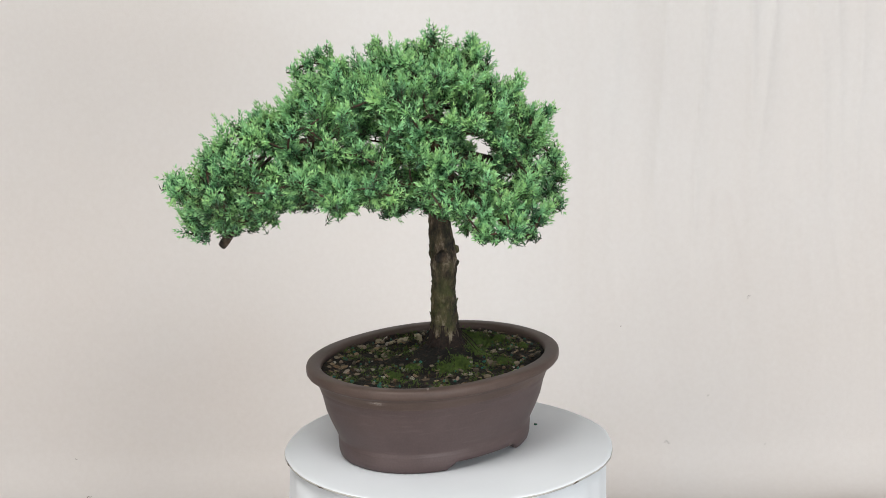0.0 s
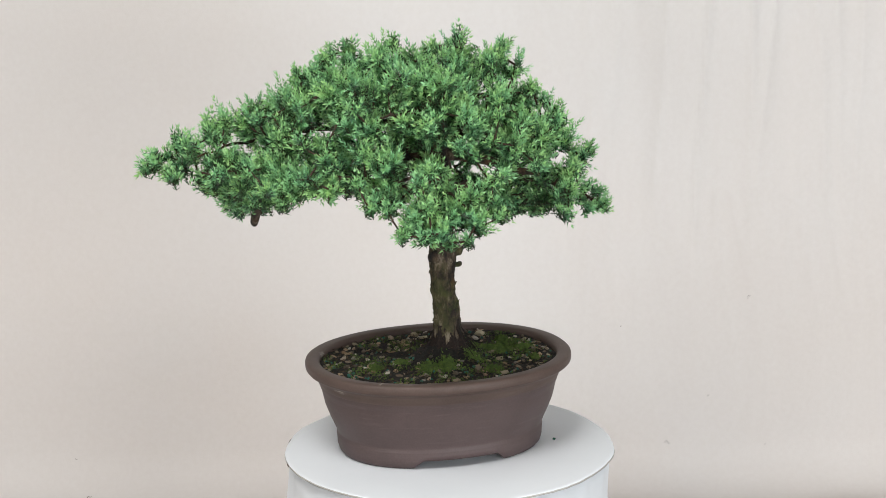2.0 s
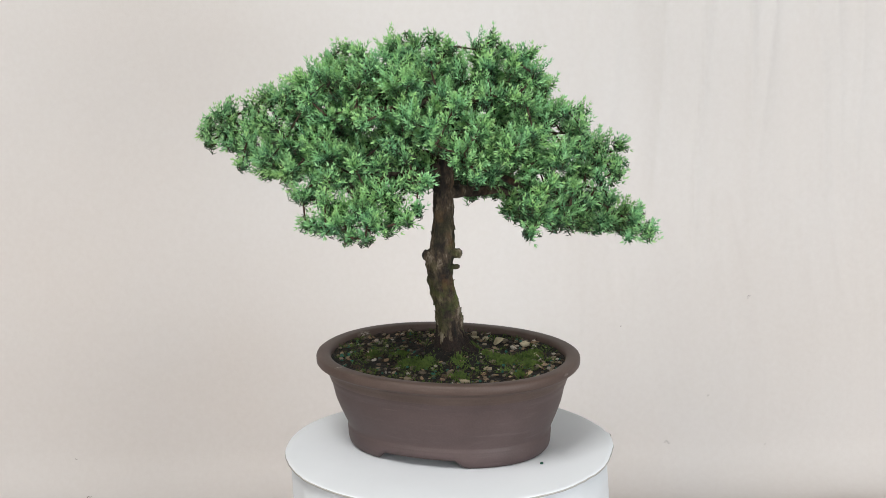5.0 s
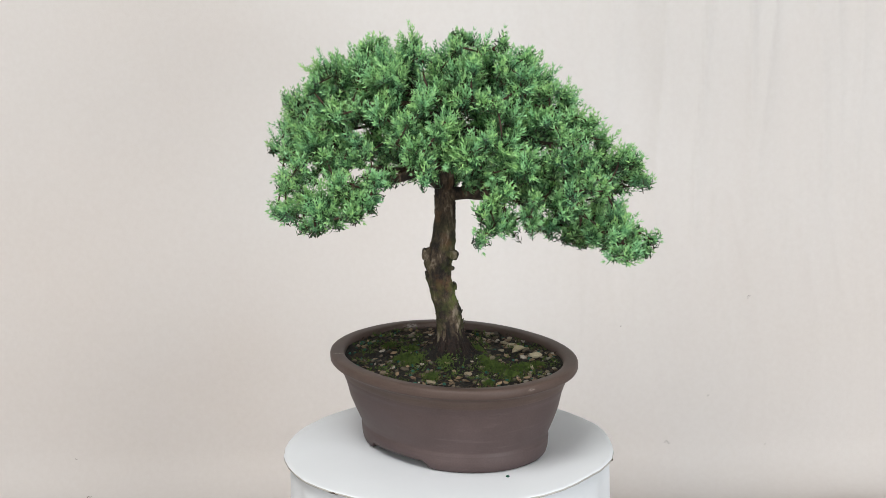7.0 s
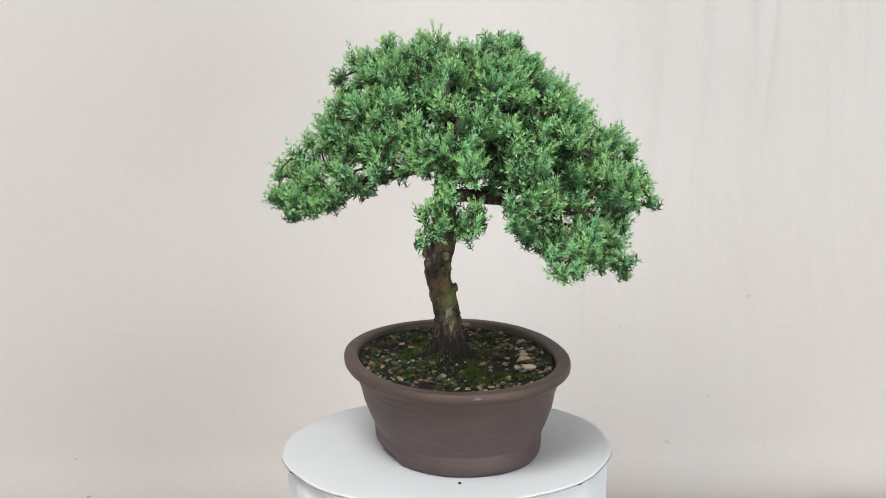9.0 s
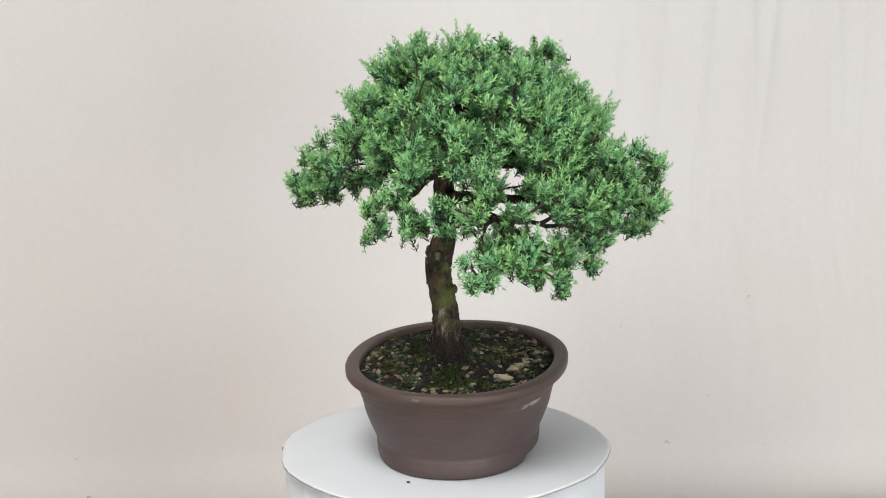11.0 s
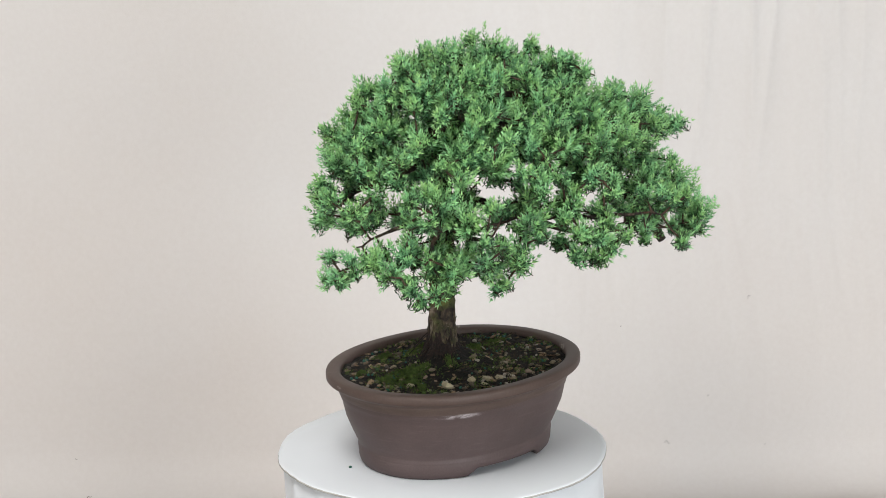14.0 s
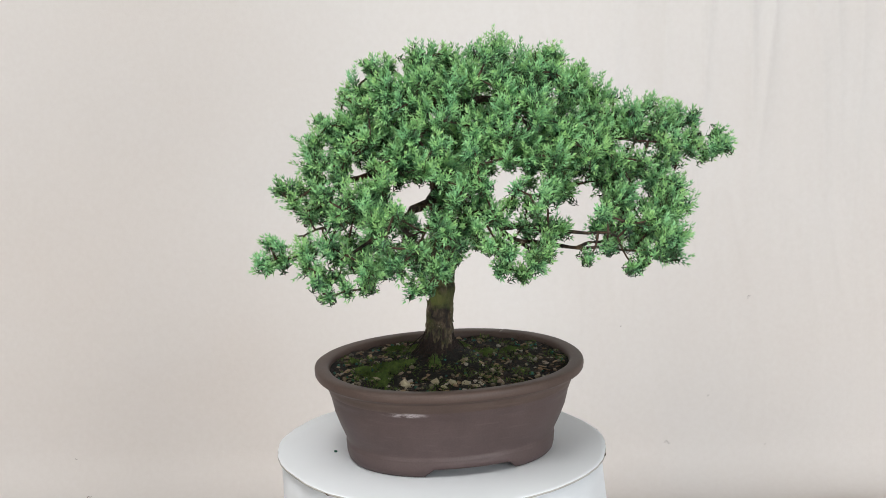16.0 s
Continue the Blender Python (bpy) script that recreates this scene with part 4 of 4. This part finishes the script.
def build_tree():
    tree = tagged(new("juniper_bonsai"), "juniper bonsai with spreading blue-green needle pads, planted in a clay pot", "bonsai tree")
    build_trunk(tree)
    rnd = random.Random(21)
    balls = np.array([c for _, clumps in BRANCHES for c in clumps])
    grown = []                                       # points of limbs already built, and their thickness
    bm = bmesh.new()
    line = curve_points(Vector((-0.150, -0.040, 0.243)), Vector((-0.185, -0.020, 0.226)), Vector((-0.2010, 0.0045, 0.1950)), 10)
    tube(bm, line, [0.0046, 0.0046, 0.0045, 0.0043, 0.0044, 0.0041, 0.0042, 0.0040, 0.0041, 0.0042, 0.0039], 12, 0.4, 160)
    part("limb_stub", bm, BARK, tree, "sawn-off brown stub of a limb")
    for height, clumps in BRANCHES:
        mean = sum((Vector(c[:3]) for c in clumps), Vector()) / len(clumps)
        root, start = trunk_at(height), 0.0062
        low = Vector((mean.x, mean.y, mean.z - 0.006))
        reach = (low - root).length
        for q, w in grown:
            if (q - low).length < 0.62 * reach and (q - root).length < 0.8 * reach and (q - low).length < (root - low).length * 0.62 and w > 0.0016:
                root, start, reach = q, w, (q - low).length / 0.62
        sway = 0.10 * (low - root).length
        bend = root.lerp(low, 0.45) + Vector((rnd.uniform(-1, 1) * sway, rnd.uniform(-1, 1) * sway, rnd.uniform(-0.6, 1.0) * sway))
        line = curve_points(root, bend, low, 14)
        for k in range(1, 14):
            line[k] = line[k] + Vector((noise.noise(line[k] * 45), noise.noise(line[k] * 45 + Vector((7, 0, 0))), noise.noise(line[k] * 45 + Vector((0, 7, 0))))) * 0.005
        thick = min(start * 0.85, 0.0026 + 0.00012 * len(clumps))
        grown += [(line[k], thick * (1.25 - 0.95 * k / 14)) for k in range(4, 13, 2)]
        bm = bmesh.new()
        tube(bm, line, [thick * (1.25 - 0.95 * k / 14) for k in range(15)], 10, 0.35, 130)
        # each pad hangs on the nearest point of the limb or of a pad already joined to it
        twigs, joined, waiting = [], list(line[5:]), [Vector(c[:3]) for c in clumps]
        while waiting:
            c, a = min(((c, a) for c in waiting for a in joined), key=lambda pair: (pair[0] - pair[1]).length)
            waiting.remove(c)
            sag = 0.12 * (c - a).length
            mid = a.lerp(c, 0.5) + Vector((rnd.uniform(-sag, sag), rnd.uniform(-sag, sag), rnd.uniform(-1.4 * sag, 0.3 * sag)))
            points = curve_points(a, mid, c, 6)
            twigs.append(points)
            joined += [points[3], c]
        branch = part("branch", bm, BARK, tree, "twisting brown branch with side twigs")
        for points in twigs:
            bm = bmesh.new()
            tube(bm, points, [0.0011 - 0.00009 * i for i in range(7)], 7, 0.35, 260)
            part("twig", bm, TWIG, branch)
            leafy_twig(branch, points, rnd)
        for cx, cy, cz, r in clumps:
            build_clump(branch, Vector((cx, cy, cz)), r, balls, rnd)
    return tree


SHOOT_STEP = 0.0109


def leaf_mesh(name, branch, heart, V, T, twigs):
    """All shoots of one pad as one mesh, with the woody stems that lead to them from its heart."""
    if not V:
        return
    V, T = np.concatenate(V), np.concatenate(T)
    quads = len(V) // 4
    idx = np.arange(quads)[:, None] * 4
    tris = np.concatenate([idx + [0, 1, 2], idx + [0, 2, 3]], 1).reshape(-1, 3)
    # woody stems inside the shoots
    SV, SF = [], []
    for base, tip in twigs:
        start = heart.lerp(base, 0.5)
        for a, b, w in ((start, base, 0.0005), (base, tip, 0.0004)):
            s = (b - a).orthogonal().normalized() * w
            u = (b - a).cross(s).normalized() * w
            k = len(V) + len(SV)
            SV += [a + s, a - s * 0.5 + u, a - s * 0.5 - u, b]
            SF += [(k, k + 1, k + 3), (k + 1, k + 2, k + 3), (k + 2, k, k + 3)]
    allv = np.concatenate([V, np.array([tuple(q) for q in SV])])
    faces = np.concatenate([tris, np.array(SF)])
    me = bpy.data.meshes.new(name)
    me.vertices.add(len(allv)); me.vertices.foreach_set("co", allv.ravel())
    me.loops.add(faces.size); me.loops.foreach_set("vertex_index", faces.ravel().astype(np.int32))
    me.polygons.add(len(faces)); me.polygons.foreach_set("loop_start", np.arange(0, faces.size, 3, dtype=np.int32))
    me.polygons.foreach_set("material_index", np.concatenate([np.zeros(len(tris), np.int32), np.ones(len(SF), np.int32)]))
    me.update()
    # per-vertex tone: needle age mixed with painted shade of the pad's inside
    at = me.attributes.new("growth_shade", "FLOAT", "POINT")
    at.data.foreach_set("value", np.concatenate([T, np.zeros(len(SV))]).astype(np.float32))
    link_mesh(name, me, [NEEDLE, TWIG], branch)


def leafy_twig(branch, points, rnd):
    """Short sprigs along a twig between two pads."""
    V, T, twigs = [], [], []
    steps = int((points[-1] - points[0]).length / 0.0065)
    for k in range(1, steps):
        u = 6 * k / steps
        q = points[int(u)].lerp(points[min(6, int(u) + 1)], u % 1)
        d = Vector((rnd.gauss(0, 0.8), rnd.gauss(0, 0.8), rnd.gauss(0.45, 0.6))).normalized()
        v, t = SPRIGS[rnd.randrange(9)]
        size = rnd.uniform(0.65, 0.9)
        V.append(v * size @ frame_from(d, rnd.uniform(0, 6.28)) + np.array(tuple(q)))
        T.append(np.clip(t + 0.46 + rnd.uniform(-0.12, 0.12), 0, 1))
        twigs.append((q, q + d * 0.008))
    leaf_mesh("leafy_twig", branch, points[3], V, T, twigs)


def build_clump(branch, c, r, balls, rnd):
    count = max(15, int(4 * math.pi * r * r / SHOOT_STEP ** 2))
    V, T, twigs = [], [], []
    away = (c - Vector((0, 0, 0.24)))
    away.z *= 0.3
    away = away.normalized()
    for k in range(count):
        z = 1 - 2 * (k + 0.5) / count
        a = k * 2.39996 + rnd.uniform(-0.3, 0.3)
        n = Vector((math.sqrt(1 - z * z) * math.cos(a), math.sqrt(1 - z * z) * math.sin(a), z))
        tip = c + n * (r + rnd.uniform(-0.009, 0.0008) + (0.002 if n.z > 0.4 else 0))
        tip += n * min(0.010, r * 0.5) * min(0.25, noise.noise(tip * 38))
        if r > 0.010 and noise.noise(tip * 58 + Vector((3, 1, 4))) < -0.16:
            continue
        gap = balls[:, 3] - np.linalg.norm(balls[:, :3] - np.array(tuple(tip)), axis=1)
        if (gap > 0.0105).any() or (n.z < -0.5 and rnd.random() < 0.3):
            continue
        d = (n * 0.72 + away * 0.30 + Vector((0, 0, 0.55)) + Vector((rnd.gauss(0, 0.2), rnd.gauss(0, 0.2), rnd.gauss(0, 0.16)))).normalized()
        v, t = (SHOOTS if r > 0.0105 else SPRIGS)[rnd.randrange(9)]
        size = rnd.uniform(0.85, 1.12)
        base = tip - d * (0.019 if r > 0.0105 else 0.010) * size
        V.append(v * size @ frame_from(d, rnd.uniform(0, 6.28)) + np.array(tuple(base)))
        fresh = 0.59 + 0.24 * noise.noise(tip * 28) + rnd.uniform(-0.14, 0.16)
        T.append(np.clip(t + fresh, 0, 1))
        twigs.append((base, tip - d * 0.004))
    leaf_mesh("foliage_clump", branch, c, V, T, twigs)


JUNIPER = build_tree()

for x, y, radius, blades, seed in ((0.055, -0.012, 0.013, 700, 11), (0.052, 0.062, 0.014, 800, 12), (-0.045, -0.052, 0.010, 450, 13), (0.016, -0.028, 0.016, 1100, 1), (0.002, -0.038, 0.014, 900, 2), (0.030, 0.072, 0.016, 1000, 3), (0.031, 0.046, 0.020, 1700, 4), (0.020, 0.086, 0.008, 350, 5),
                                   (-0.006, 0.032, 0.010, 350, 6), (0.018, 0.036, 0.008, 250, 7), (-0.03, -0.03, 0.012, 350, 8), (0.03, 0.0, 0.012, 350, 9), (0.075, 0.040, 0.008, 250, 10)):
    moss_patch(x, y, radius, blades, seed)
scatter_litter()
scatter_gravel()


# ---- small crumbs on the card ----
def build_crumb(x, y, size, seed, label):
    bm = bmesh.new()
    bmesh.ops.create_icosphere(bm, subdivisions=1, radius=size)
    for v in bm.verts:
        v.co *= 1 + 0.6 * noise.noise(v.co * 300 + Vector((seed, 0, 0)))
        v.co.z *= 0.6
        v.co += Vector((x, y, size * 0.5 - 0.002))
    return tagged(part("crumb", bm, PELLET if seed == 1 else TWIG, smooth=False), label, "crumb")


def build_lint(x, s, long, seed):
    rnd = random.Random(seed)
    q, out = cloth_point(x, s)
    a = Vector((rnd.uniform(-1, 1), 0, rnd.uniform(-0.6, 0.6))).normalized()
    a = (a - out * a.dot(out)).normalized()
    bm = bmesh.new()
    pts = [q + out * 0.0008 + a * long * (k / 5 - 0.5) + a.cross(out) * long * 0.25 * math.sin(k * 1.7 + seed) for k in range(6)]
    tube(bm, pts, [0.0001, 0.00025, 0.0003, 0.00025, 0.0002, 0.0001], 5)
    return tagged(part("lint", bm, LITTER), "tiny dark shred of lint on the backdrop cloth", "lint", group="lint on the cloth")


for x, along, long, seed in ((-0.463, 1.478, 0.003, 1), (-0.444, 1.53, 0.006, 2), (0.277, 1.47, 0.009, 3), (0.376, 1.283, 0.006, 4), (0.328, 1.41, 0.003, 5), (0.219, 1.318, 0.003, 6), (0.40, 1.475, 0.003, 7)):
    build_lint(x, along, long, seed)

CRUMBS = [build_crumb(0.0876, 0.0555, 0.0020, 1, "small green crumb lying on the white card")]


def motions():
    for thing in (TURNTABLE, BONSAI_POT, POTTING_SOIL, JUNIPER, *CRUMBS):
        walk(thing, turn_rows())


motions()
